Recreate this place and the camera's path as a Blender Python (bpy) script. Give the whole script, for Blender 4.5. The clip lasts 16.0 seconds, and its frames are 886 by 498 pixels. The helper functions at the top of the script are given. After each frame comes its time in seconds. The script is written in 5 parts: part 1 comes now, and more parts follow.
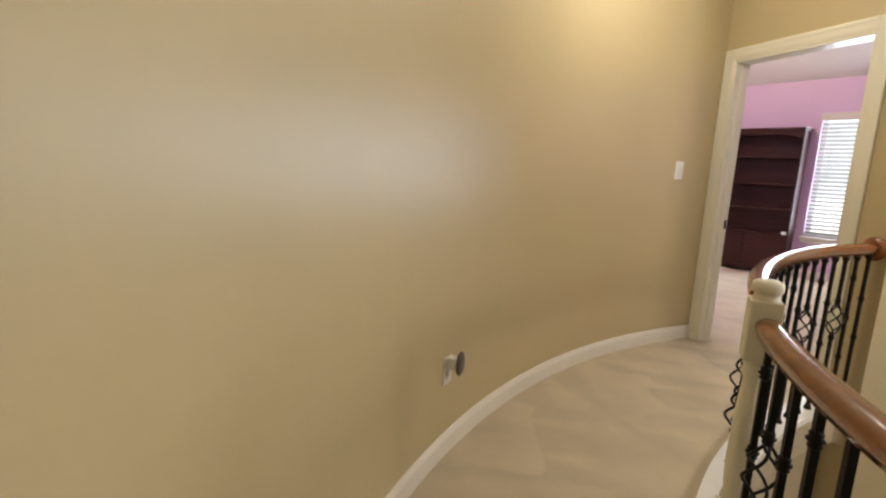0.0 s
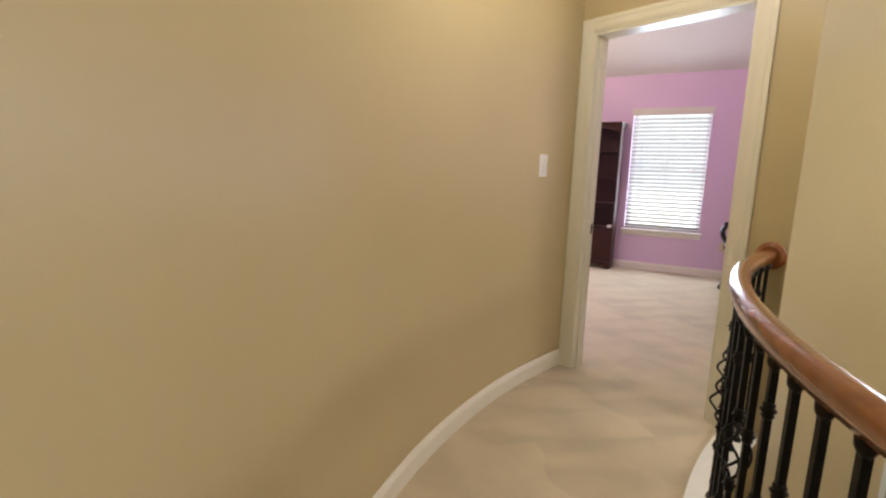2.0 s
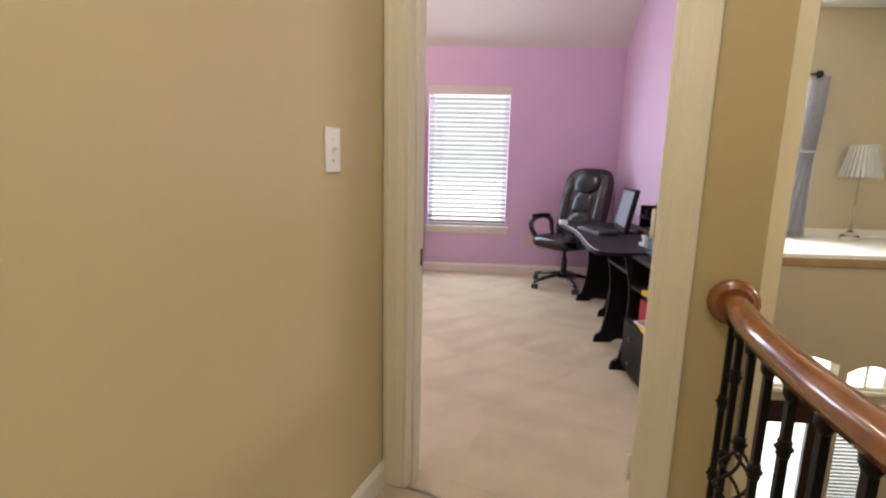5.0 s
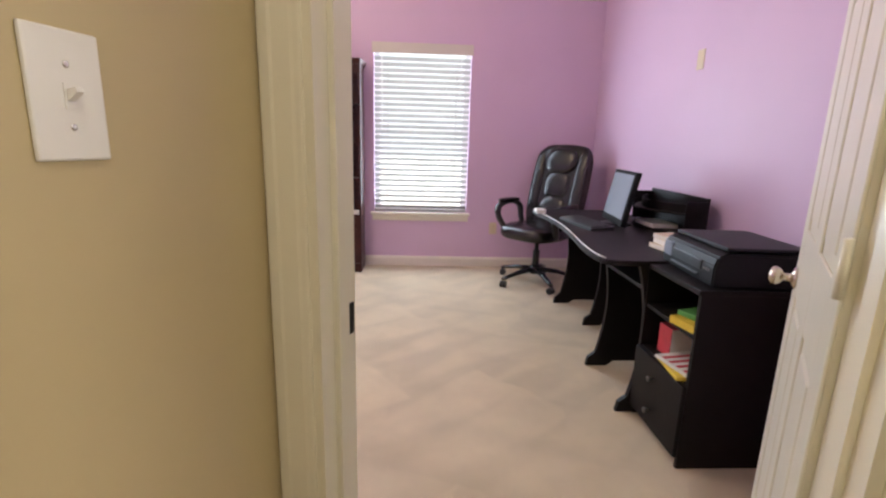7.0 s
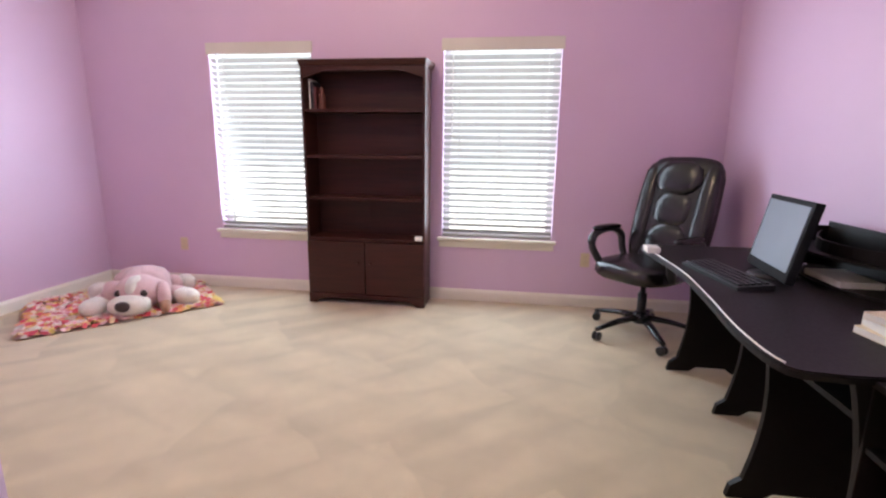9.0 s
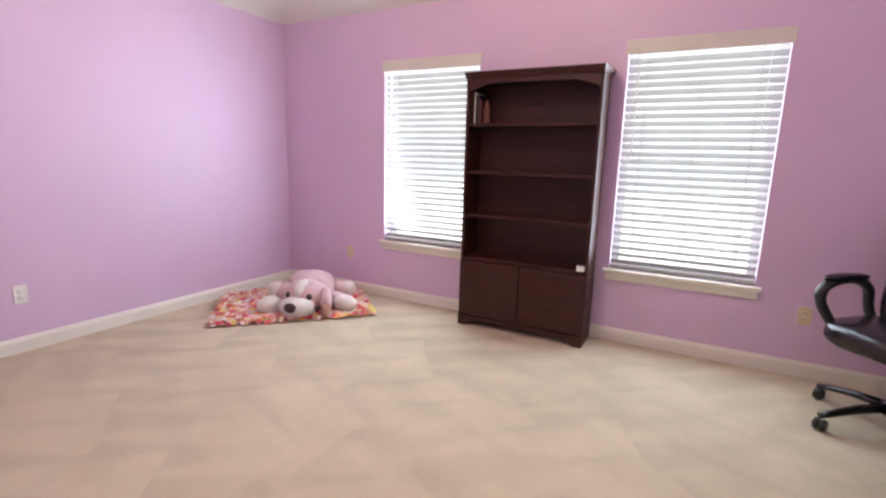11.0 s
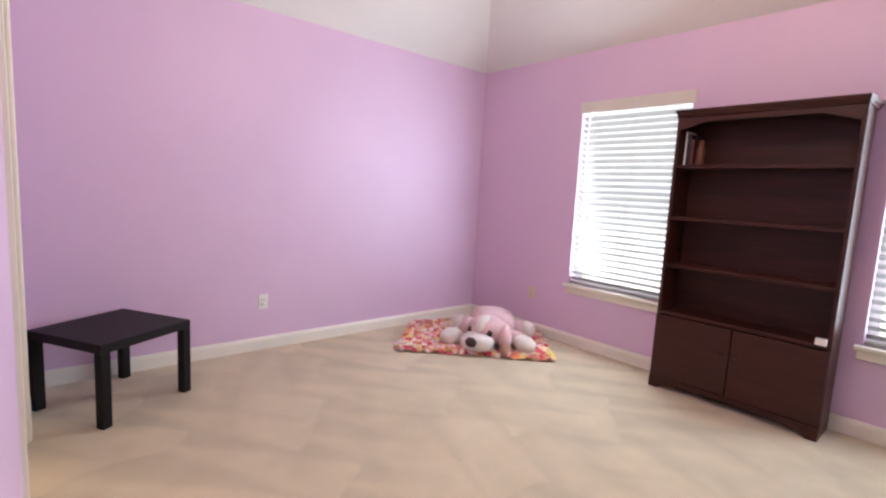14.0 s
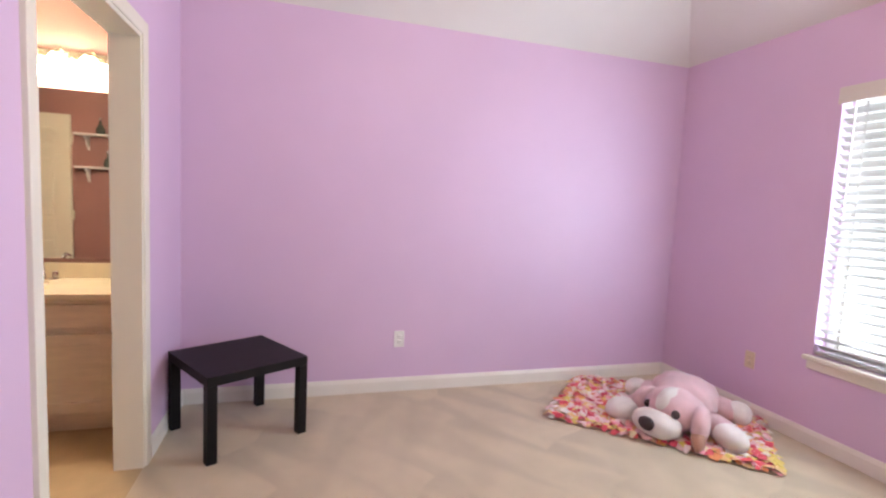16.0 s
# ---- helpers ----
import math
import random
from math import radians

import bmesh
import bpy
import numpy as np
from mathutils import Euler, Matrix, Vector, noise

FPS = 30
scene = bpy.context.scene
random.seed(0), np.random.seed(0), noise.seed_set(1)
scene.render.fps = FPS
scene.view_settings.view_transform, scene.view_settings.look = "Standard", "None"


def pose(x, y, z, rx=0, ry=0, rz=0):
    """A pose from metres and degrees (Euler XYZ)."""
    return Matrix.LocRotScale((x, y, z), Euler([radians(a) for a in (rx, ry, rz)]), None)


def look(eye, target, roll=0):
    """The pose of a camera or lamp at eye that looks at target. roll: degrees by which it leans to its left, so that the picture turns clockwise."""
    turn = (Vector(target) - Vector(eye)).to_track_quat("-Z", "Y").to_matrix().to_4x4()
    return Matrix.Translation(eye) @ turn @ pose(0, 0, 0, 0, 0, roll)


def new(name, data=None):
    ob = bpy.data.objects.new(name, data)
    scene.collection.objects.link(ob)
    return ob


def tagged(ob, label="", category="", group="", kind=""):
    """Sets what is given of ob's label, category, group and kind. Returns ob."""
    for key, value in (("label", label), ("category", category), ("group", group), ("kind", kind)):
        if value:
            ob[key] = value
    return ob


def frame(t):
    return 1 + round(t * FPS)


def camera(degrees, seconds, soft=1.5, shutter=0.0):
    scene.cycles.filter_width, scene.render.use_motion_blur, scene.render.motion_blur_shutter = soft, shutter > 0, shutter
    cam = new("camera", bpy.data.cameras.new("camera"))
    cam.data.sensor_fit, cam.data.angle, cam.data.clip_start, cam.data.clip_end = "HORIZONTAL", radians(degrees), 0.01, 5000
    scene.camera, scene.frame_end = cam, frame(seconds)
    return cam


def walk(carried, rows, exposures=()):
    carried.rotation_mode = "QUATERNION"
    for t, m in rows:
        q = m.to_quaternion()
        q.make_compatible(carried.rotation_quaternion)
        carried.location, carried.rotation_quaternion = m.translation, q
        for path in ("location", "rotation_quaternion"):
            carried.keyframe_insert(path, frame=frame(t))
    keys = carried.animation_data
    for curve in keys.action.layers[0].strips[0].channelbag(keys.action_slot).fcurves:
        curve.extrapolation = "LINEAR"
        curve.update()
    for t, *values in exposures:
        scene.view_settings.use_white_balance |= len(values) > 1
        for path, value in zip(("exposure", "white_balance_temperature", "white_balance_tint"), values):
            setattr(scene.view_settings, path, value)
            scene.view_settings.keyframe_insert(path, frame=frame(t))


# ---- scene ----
cam = camera(86.1, 16.0, soft=2.3)
PATH = [
    (0, (1.301, -3.962, 1.216), (-0.189, -2.671, 0.88), 2.7),
    (0.5, (1.133, -3.689, 1.207), (-0.235, -2.27, 0.871), 2.4),
    (1, (0.94, -3.533, 1.209), (-0.281, -1.989, 0.857), 2.9),
    (1.5, (0.762, -3.36, 1.216), (-0.31, -1.708, 0.868), 3.0),
    (2, (0.613, -3.142, 1.224), (-0.332, -1.408, 0.903), 1.9),
    (2.5, (0.508, -2.946, 1.245), (-0.305, -1.146, 0.932), 1.5),
    (3, (0.385, -2.739, 1.253), (-0.264, -0.873, 0.943), 1.8),
    (3.5, (0.315, -2.506, 1.246), (-0.188, -0.595, 0.94), 1.7),
    (4, (0.266, -2.234, 1.257), (-0.112, -0.297, 0.93), 1.5),
    (4.5, (0.222, -2.033, 1.241), (-0.014, -0.075, 0.91), 1.4),
    (7, (0.14, -0.973, 1.244), (0.235, 0.975, 0.803), 1.6),
    (7.5, (0.198, -0.793, 1.25), (0.24, 1.16, 0.822), 0.4),
    (8, (0.268, -0.557, 1.256), (0.223, 1.398, 0.834), 0.1),
    (10.5, (0.225, 0.107, 1.317), (-0.534, 1.916, 0.932), 1.6),
    (11, (0.204, 0.151, 1.308), (-0.721, 1.884, 0.934), 1.6),
    (11.5, (0.16, 0.148, 1.295), (-0.888, 1.814, 0.941), 1.8),
    (12, (0.113, 0.136, 1.29), (-1.052, 1.727, 0.958), 2.0),
    (12.5, (0.097, 0.145, 1.292), (-1.181, 1.651, 0.982), 2.1),
    (13, (0.124, 0.098, 1.29), (-1.252, 1.520, 0.998), 2.4),
    (13.5, (0.081, 0.122, 1.286), (-1.358, 1.486, 1.029), 2.8),
    (14, (0.078, 0.114, 1.305), (-1.418, 1.42, 1.066), 3.1),
    (14.5, (0.051, 0.281, 1.337), (-1.55, 1.459, 1.109), 3.2),
    (15, (-0.132, 0.356, 1.321), (-1.808, 1.427, 1.111), 3.2),
    (15.5, (-0.233, 0.505, 1.342), (-2.018, 1.385, 1.138), 3.1),
    (16, (-0.3, 0.774, 1.336), (-2.209, 1.345, 1.157), 2.8),
]
walk(cam, [(t, look(e, g, r)) for t, e, g, r in PATH])

# ---- light ----
world = bpy.data.worlds.new("sky_world")
scene.world = world
world.use_nodes = True
wn = world.node_tree.nodes
sky = wn.new("ShaderNodeTexSky")
sky.sky_type, sky.sun_disc = "NISHITA", False
sky.sun_elevation, sky.sun_rotation = radians(48), radians(20)
wn["Background"].inputs["Strength"].default_value = 0.12
world.node_tree.links.new(sky.outputs[0], wn["Background"].inputs["Color"])


def lamp(name, kind, m, power, color=(1, 1, 1), size=1.0, size_y=None):
    data = bpy.data.lights.new(name, kind)
    data.energy, data.color = power, color
    if kind == "AREA":
        data.size = size
        if size_y:
            data.shape, data.size_y = "RECTANGLE", size_y
    elif kind == "SUN":
        data.angle = size
    else:
        data.shadow_soft_size = size
    ob = new(name, data)
    ob.matrix_world = m
    return ob


SUN = lamp("sun", "SUN", look((2, 8, 9), (0, 0, 0)), 3.0, (1, 0.95, 0.87), radians(0.5))
DAY = (0.88, 0.94, 1.0)
WINDOW_Y = 3.728                                # daylight spills in from the openings
for wx, aside, power in ((0.1325, 0.1325, 36.5), (-1.8875, -2.4, 44)):
    lamp("window_daylight", "AREA", look((wx, WINDOW_Y, 1.345), (aside, 0, 1.2)), power, (0.71, 0.84, 1.0), 0.86, 1.44)
    lamp("window_backlight", "AREA", look((wx, 3.828, 1.345), (wx, 0, 1.345)), 27, (0.74, 0.86, 1.0), 0.9, 1.5)
lamp("foyer_daylight", "AREA", look((3.45, 4.3, 1.6), (3.0, 0, 1.2)), 175, DAY, 1.3, 1.5)
lamp("bedroom_bulb", "POINT", pose(-0.9, 1.83, 2.86), 63, (1.0, 0.78, 0.55), 0.16)
lamp("landing_bulb", "POINT", pose(0.25, -1.5, 2.6), 34, (1.0, 0.92, 0.82), 0.2)
# fill lamp added over the stairwell to even out the landing wall
lamp("foyer_bulb", "POINT", pose(3.7, -0.9, 2.0), 150, (1.0, 0.93, 0.86), 0.35)


# ---- materials ----
def node(nt, kind, **inputs):
    n = nt.nodes.new(kind)
    for k, v in inputs.items():
        n.inputs[k.replace("_", " ")].default_value = v
    return n


def mat(name, color, rough=0.5, metal=0.0, vary=0.12, scale=6.0, fine=120.0, bump=0.05, coat=0.0, sheen=0.0, stretch=(1, 1, 1), second=None, emit=None, rand=0.0, spec=0.5):
    """A surface with broad and fine variation of colour and relief."""
    m = bpy.data.materials.new(name)
    m.use_nodes = True
    nt = m.node_tree
    b = nt.nodes["Principled BSDF"]
    b.inputs["Roughness"].default_value, b.inputs["Metallic"].default_value = rough, metal
    b.inputs["Coat Weight"].default_value, b.inputs["Sheen Weight"].default_value = coat, sheen
    b.inputs["Specular IOR Level"].default_value = spec
    co = nt.nodes.new("ShaderNodeTexCoord")
    mp = node(nt, "ShaderNodeMapping", Scale=stretch)
    nt.links.new(co.outputs["Object"], mp.inputs[0])
    n1 = node(nt, "ShaderNodeTexNoise", Scale=scale, Detail=4.0)
    n2 = node(nt, "ShaderNodeTexNoise", Scale=fine, Detail=3.0)
    for n in (n1, n2):
        nt.links.new(mp.outputs[0], n.inputs["Vector"])
    mx = nt.nodes.new("ShaderNodeMix")
    mx.data_type = "RGBA"
    c2 = second or tuple(c * (1 - vary) for c in color)
    c1 = color if second else tuple(min(1, c * (1 + vary)) for c in color)
    mx.inputs["A"].default_value, mx.inputs["B"].default_value = (*c1, 1), (*c2, 1)
    ramp = node(nt, "ShaderNodeMapRange", From_Min=0.3, From_Max=0.7)
    nt.links.new(n1.outputs["Fac"], ramp.inputs["Value"])
    nt.links.new(ramp.outputs[0], mx.inputs["Factor"])
    last = mx.outputs["Result"]
    if rand:
        info = nt.nodes.new("ShaderNodeObjectInfo")
        hs = nt.nodes.new("ShaderNodeHueSaturation")
        mr = node(nt, "ShaderNodeMapRange", To_Min=1 - rand, To_Max=1 + rand)
        nt.links.new(info.outputs["Random"], mr.inputs["Value"])
        nt.links.new(mr.outputs[0], hs.inputs["Value"])
        nt.links.new(last, hs.inputs["Color"])
        last = hs.outputs[0]
    nt.links.new(last, b.inputs["Base Color"])
    if bump:
        bp = node(nt, "ShaderNodeBump", Strength=bump, Distance=0.01)
        nt.links.new(n2.outputs["Fac"], bp.inputs["Height"])
        nt.links.new(bp.outputs[0], b.inputs["Normal"])
    wear = 0.06 if bump > 0.02 else 0.01
    rr = node(nt, "ShaderNodeMapRange", To_Min=max(0.02, rough - wear), To_Max=min(1, rough + wear))
    nt.links.new(n2.outputs["Fac"], rr.inputs["Value"])
    nt.links.new(rr.outputs[0], b.inputs["Roughness"])
    if emit:
        b.inputs["Emission Color"].default_value, b.inputs["Emission Strength"].default_value = (*emit[0], 1), emit[1]
    return m


def carpet_material():
    """Beige cut pile: tufts, soft stains, and the wedges that a vacuum cleaner leaves."""
    m = mat("carpet", (0.615, 0.515, 0.355), 0.95, 0, 0.06, 2.2, 420, 0.5, sheen=0.25, spec=0.15)
    nt = m.node_tree
    b = nt.nodes["Principled BSDF"]
    base = b.inputs["Base Color"].links[0].from_socket
    co = nt.nodes.new("ShaderNodeTexCoord")

    def op(kind, x, y=None):
        n = nt.nodes.new("ShaderNodeMath")
        n.operation = kind
        for i, v in enumerate((x, y)):
            if v is None:
                continue
            if isinstance(v, (int, float)):
                n.inputs[i].default_value = v
            else:
                nt.links.new(v, n.inputs[i])
        return n.outputs[0]

    warp = node(nt, "ShaderNodeTexNoise", Scale=1.1, Detail=2.0)
    nt.links.new(co.outputs["Object"], warp.inputs["Vector"])
    shift = op("MULTIPLY", op("SUBTRACT", warp.outputs["Fac"], 0.5), 0.75)
    fade = node(nt, "ShaderNodeTexNoise", Scale=0.8, Detail=2.0)
    nt.links.new(co.outputs["Object"], fade.inputs["Vector"])
    strokes = []
    # each layer: heading, stroke length, stroke width, depth of tone
    for turn, long, wide, deep in ((-38, 1.05, 0.30, 0.10), (22, 1.3, 0.36, 0.08)):
        mp = node(nt, "ShaderNodeMapping", Rotation=(0, 0, radians(turn)), Location=(0.13 * turn, 0.07 * turn, 0))
        nt.links.new(co.outputs["Object"], mp.inputs[0])
        sx = nt.nodes.new("ShaderNodeSeparateXYZ")
        nt.links.new(mp.outputs[0], sx.inputs[0])
        across = op("DIVIDE", op("ADD", sx.outputs["Y"], op("MULTIPLY", shift, 0.25)), wide)
        row = op("FLOOR", op("MULTIPLY", across, 0.5))
        along = op("ADD", op("DIVIDE", op("ADD", sx.outputs["X"], shift), long), op("MULTIPLY", row, 0.37))
        saw = op("ABSOLUTE", op("SUBTRACT", op("FRACT", across), 0.5))
        edge = op("SUBTRACT", op("MULTIPLY", op("FRACT", along), 0.5), saw)
        mr = node(nt, "ShaderNodeMapRange", From_Min=-0.22, From_Max=0.07, To_Min=-deep, To_Max=deep * 0.55)
        mr.interpolation_type = "SMOOTHSTEP"
        nt.links.new(edge, mr.inputs["Value"])
        fm = node(nt, "ShaderNodeMapRange", From_Min=0.35, From_Max=0.6)
        nt.links.new(fade.outputs["Fac"], fm.inputs["Value"])
        k = fm.outputs[0] if turn < 0 else op("SUBTRACT", 1.0, fm.outputs[0])
        strokes.append(op("MULTIPLY", mr.outputs[0], k))
    tone = op("ADD", 1.0, op("ADD", strokes[0], strokes[1]))
    sp = node(nt, "ShaderNodeTexNoise", Scale=260.0, Detail=2.0)
    nt.links.new(co.outputs["Object"], sp.inputs["Vector"])
    mr2 = node(nt, "ShaderNodeMapRange", From_Min=0.25, From_Max=0.75, To_Min=0.88, To_Max=1.10)
    nt.links.new(sp.outputs["Fac"], mr2.inputs["Value"])
    st = node(nt, "ShaderNodeTexNoise", Scale=3.2, Detail=5.0, Roughness=0.65)
    nt.links.new(co.outputs["Object"], st.inputs["Vector"])
    mr3 = node(nt, "ShaderNodeMapRange", From_Min=0.32, From_Max=0.68, To_Min=0.92, To_Max=1.05)
    nt.links.new(st.outputs["Fac"], mr3.inputs["Value"])
    tone = op("MULTIPLY", op("MULTIPLY", tone, mr2.outputs[0]), mr3.outputs[0])
    hs = nt.nodes.new("ShaderNodeHueSaturation")
    nt.links.new(base, hs.inputs["Color"])
    nt.links.new(tone, hs.inputs["Value"])
    nt.links.new(hs.outputs[0], b.inputs["Base Color"])
    return m


def glass_material():
    m = mat("glass", (1, 1, 1), 0.02, 0, 0, 5, 50, 0)
    b = m.node_tree.nodes["Principled BSDF"]
    b.inputs["Transmission Weight"].default_value = 1.0
    return m


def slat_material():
    # white slats coloured mid grey for the shade on their room side
    m = mat("shaded_blind_slat", (0.40, 0.39, 0.36), 0.5, 0, 0.03, 4, 90, 0.02)
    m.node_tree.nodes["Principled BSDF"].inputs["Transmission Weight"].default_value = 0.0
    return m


PINK = mat("pink_paint", (0.67, 0.485, 0.66), 0.5, 0, 0.025, 1.5, 260, 0.06)
TAN = mat("tan_paint", (0.53, 0.435, 0.25), 0.36, 0, 0.03, 1.3, 240, 0.004)
MAUVE = mat("mauve_paint", (0.33, 0.17, 0.15), 0.5, 0, 0.04, 2, 240, 0.06)
FOYER_PAINT = mat("foyer_paint", (0.50, 0.42, 0.28), 0.5, 0, 0.04, 1.5, 240, 0.06)
CEIL = mat("ceiling_paint", (0.74, 0.72, 0.68), 0.9, 0, 0.02, 2, 160, 0.2)
TRIM = mat("trim_paint", (0.78, 0.745, 0.62), 0.33, 0, 0.015, 5, 160, 0.025)
BASEB = mat("baseboard_paint", (0.80, 0.76, 0.68), 0.35, 0, 0.04, 5, 160, 0.04)
CARPET = carpet_material()
DARKWOOD = mat("espresso_wood", (0.056, 0.014, 0.009), 0.42, 0, 0.3, 3, 40, 0.04, stretch=(1, 1, 12), second=(0.030, 0.008, 0.006), coat=0.0, spec=0.3)
BLACKWOOD = mat("black_brown_laminate", (0.007, 0.005, 0.005), 0.5, 0, 0.3, 4, 80, 0.04, spec=0.2)
RAILWOOD = mat("handrail_oak", (0.29, 0.105, 0.03), 0.22, 0, 0.25, 5, 60, 0.03, stretch=(3, 3, 3), second=(0.20, 0.065, 0.018), coat=0.5)
IRON = mat("black_iron", (0.012, 0.011, 0.011), 0.5, 0.6, 0.2, 20, 150, 0.15)
LEATHER = mat("black_leather", (0.010, 0.008, 0.009), 0.25, 0, 0.2, 9, 90, 0.08)
GLOSSBLACK = mat("glossy_black_plastic", (0.014, 0.014, 0.015), 0.10, 0, 0.1, 8, 200, 0.0)
BLACKPLAST = mat("black_plastic", (0.016, 0.016, 0.017), 0.32, 0, 0.15, 8, 200, 0.05)
DARKPLAST = mat("printer_plastic", (0.009, 0.009, 0.010), 0.5, 0, 0.15, 8, 200, 0.06, spec=0.22)
CHROME = mat("chrome", (0.75, 0.75, 0.76), 0.15, 1.0, 0.05, 8, 100, 0)
BRASS = mat("satin_nickel", (0.62, 0.56, 0.46), 0.25, 1.0, 0.05, 8, 100, 0)
PEWTER = mat("pewter", (0.16, 0.15, 0.14), 0.45, 0.6, 0.1, 20, 200, 0.05)
WHITEPLAST = mat("white_plastic", (0.82, 0.81, 0.78), 0.35, 0, 0.03, 8, 150, 0.02)
IVORYPLAST = mat("ivory_plastic", (0.68, 0.58, 0.40), 0.35, 0, 0.03, 8, 150, 0.02)
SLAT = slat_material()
VALANCE = mat("blind_valance", (0.66, 0.63, 0.56), 0.45, 0, 0.04, 4, 90, 0.03)
GLASS = glass_material()
MIRROR = mat("mirror_silver", (0.92, 0.93, 0.93), 0.02, 1.0, 0, 5, 50, 0)
PAPER = mat("paper", (0.80, 0.78, 0.72), 0.7, 0, 0.05, 20, 200, 0.05)
BEZEL = mat("matte_black_plastic", (0.014, 0.014, 0.016), 0.7, 0, 0.15, 8, 200, 0.05, spec=0.1)
SCREEN = mat("screen_glass", (0.20, 0.23, 0.28), 0.38, 0, 0.05, 3, 30, 0, spec=0.25)


# ---- shapes ----
def quad(bm, pts):
    return bm.faces.new([bm.verts.new(p) for p in pts])


def box(bm, x0, x1, y0, y1, z0, z1, bevel=0.0, seg=2):
    vs = bmesh.ops.create_cube(bm, size=1.0)["verts"]
    for v in vs:
        v.co = Vector(((x0 + x1) / 2 + v.co.x * (x1 - x0), (y0 + y1) / 2 + v.co.y * (y1 - y0), (z0 + z1) / 2 + v.co.z * (z1 - z0)))
    if bevel:
        es = list({e for v in vs for e in v.link_edges})
        bmesh.ops.bevel(bm, geom=es, offset=bevel, segments=seg, affect="EDGES", profile=0.5)
    return bm


def B(*a, **k):
    return box(bmesh.new(), *a, **k)


def prism(bm, poly, z0, z1, m=None):
    """A polygon of (x, y) raised from z0 to z1."""
    lo = [bm.verts.new((x, y, z0)) for x, y in poly]
    hi = [bm.verts.new((x, y, z1)) for x, y in poly]
    fs = [bm.faces.new(lo[::-1]), bm.faces.new(hi)]
    n = len(poly)
    for i in range(n):
        fs.append(bm.faces.new((lo[i], lo[(i + 1) % n], hi[(i + 1) % n], hi[i])))
    if m is not None:
        bmesh.ops.transform(bm, matrix=m, verts=lo + hi)
    bmesh.ops.recalc_face_normals(bm, faces=fs)
    return bm


def lathe(bm, prof, m=None, seg=20):
    """A profile of (radius, height) turned about z."""
    rings = []
    for r, z in prof:
        rings.append([bm.verts.new((max(r, 1e-4) * math.cos(2 * math.pi * i / seg), max(r, 1e-4) * math.sin(2 * math.pi * i / seg), z)) for i in range(seg)])
    fs = []
    for a, b in zip(rings, rings[1:]):
        for i in range(seg):
            fs.append(bm.faces.new((a[i], a[(i + 1) % seg], b[(i + 1) % seg], b[i])))
    fs.append(bm.faces.new(rings[0][::-1]))
    fs.append(bm.faces.new(rings[-1]))
    for f in fs[:-2]:
        f.smooth = True
    if m is not None:
        bmesh.ops.transform(bm, matrix=m, verts=[v for r in rings for v in r])
    return bm


def tube(bm, pts, r, seg=8, flat=1.0, cap=True):
    """A round bar along points; r a number or one per point."""
    pts = [Vector(p) for p in pts]
    rings = []
    up = Vector((0, 0, 1))
    for i, p in enumerate(pts):
        d = (pts[min(i + 1, len(pts) - 1)] - pts[max(i - 1, 0)]).normalized()
        side = d.cross(up)
        if side.length < 1e-3:
            side = d.cross(Vector((0, 1, 0)))
        side.normalize()
        top = side.cross(d).normalized()
        rr = r[i] if isinstance(r, (list, tuple)) else r
        rings.append([bm.verts.new(p + side * (rr * math.cos(a)) + top * (rr * flat * math.sin(a))) for a in [2 * math.pi * k / seg for k in range(seg)]])
    for a, b in zip(rings, rings[1:]):
        for k in range(seg):
            f = bm.faces.new((a[k], a[(k + 1) % seg], b[(k + 1) % seg], b[k]))
            f.smooth = True
    if cap:
        bm.faces.new(rings[0][::-1])
        bm.faces.new(rings[-1])
    return bm


def sweep(bm, path, prof, closed=False):
    """A profile of (outward, up) carried along a plan path of (x, y, z); outward is to the right of the way."""
    rows = []
    n = len(path)
    for i, p in enumerate(path):
        a, c = Vector(path[max(i - 1, 0)]), Vector(path[min(i + 1, n - 1)])
        d = (c - a)
        d.z = 0
        d.normalize()
        right = Vector((d.y, -d.x, 0))
        rows.append([bm.verts.new(Vector(p) + right * o + Vector((0, 0, u))) for o, u in prof])
    fs = []
    k = len(prof)
    for a, b in zip(rows, rows[1:]):
        for j in range(k):
            fs.append(bm.faces.new((a[j], a[(j + 1) % k], b[(j + 1) % k], b[j])))
    fs.append(bm.faces.new(rows[0]))
    fs.append(bm.faces.new(rows[-1][::-1]))
    bmesh.ops.recalc_face_normals(bm, faces=fs)
    return bm


def blob(bm, c, r, m=None, sub=3, lump=0.0, freq=4.0, p=2.0):
    """A rounded cushion-like body; p above 2 makes it squarer."""
    vs = bmesh.ops.create_icosphere(bm, subdivisions=sub, radius=1.0)["verts"]
    for v in vs:
        n = v.co.normalized()
        k = (abs(n.x) ** p + abs(n.y) ** p + abs(n.z) ** p) ** (-1 / p)
        q = n * k
        if lump:
            q *= 1 + lump * noise.noise(n * freq)
        v.co = Vector((q.x * r[0], q.y * r[1], q.z * r[2]))
    if m is not None:
        bmesh.ops.transform(bm, matrix=m, verts=vs)
    bmesh.ops.translate(bm, verts=vs, vec=c)
    for v in vs:
        for f in v.link_faces:
            f.smooth = True
    return bm


def link(name, bm, material):
    me = bpy.data.meshes.new(name)
    bm.to_mesh(me)
    bm.free()
    me.materials.append(material)
    return new(name, me)


def part(name, bm, material, parent, label=""):
    ob = link(name, bm, material)
    ob.parent = parent
    if label:
        ob["label"] = label
    return ob


def struct(name, bm, material, label="", category=""):
    return tagged(link(name, bm, material), label, category, "", "structure")


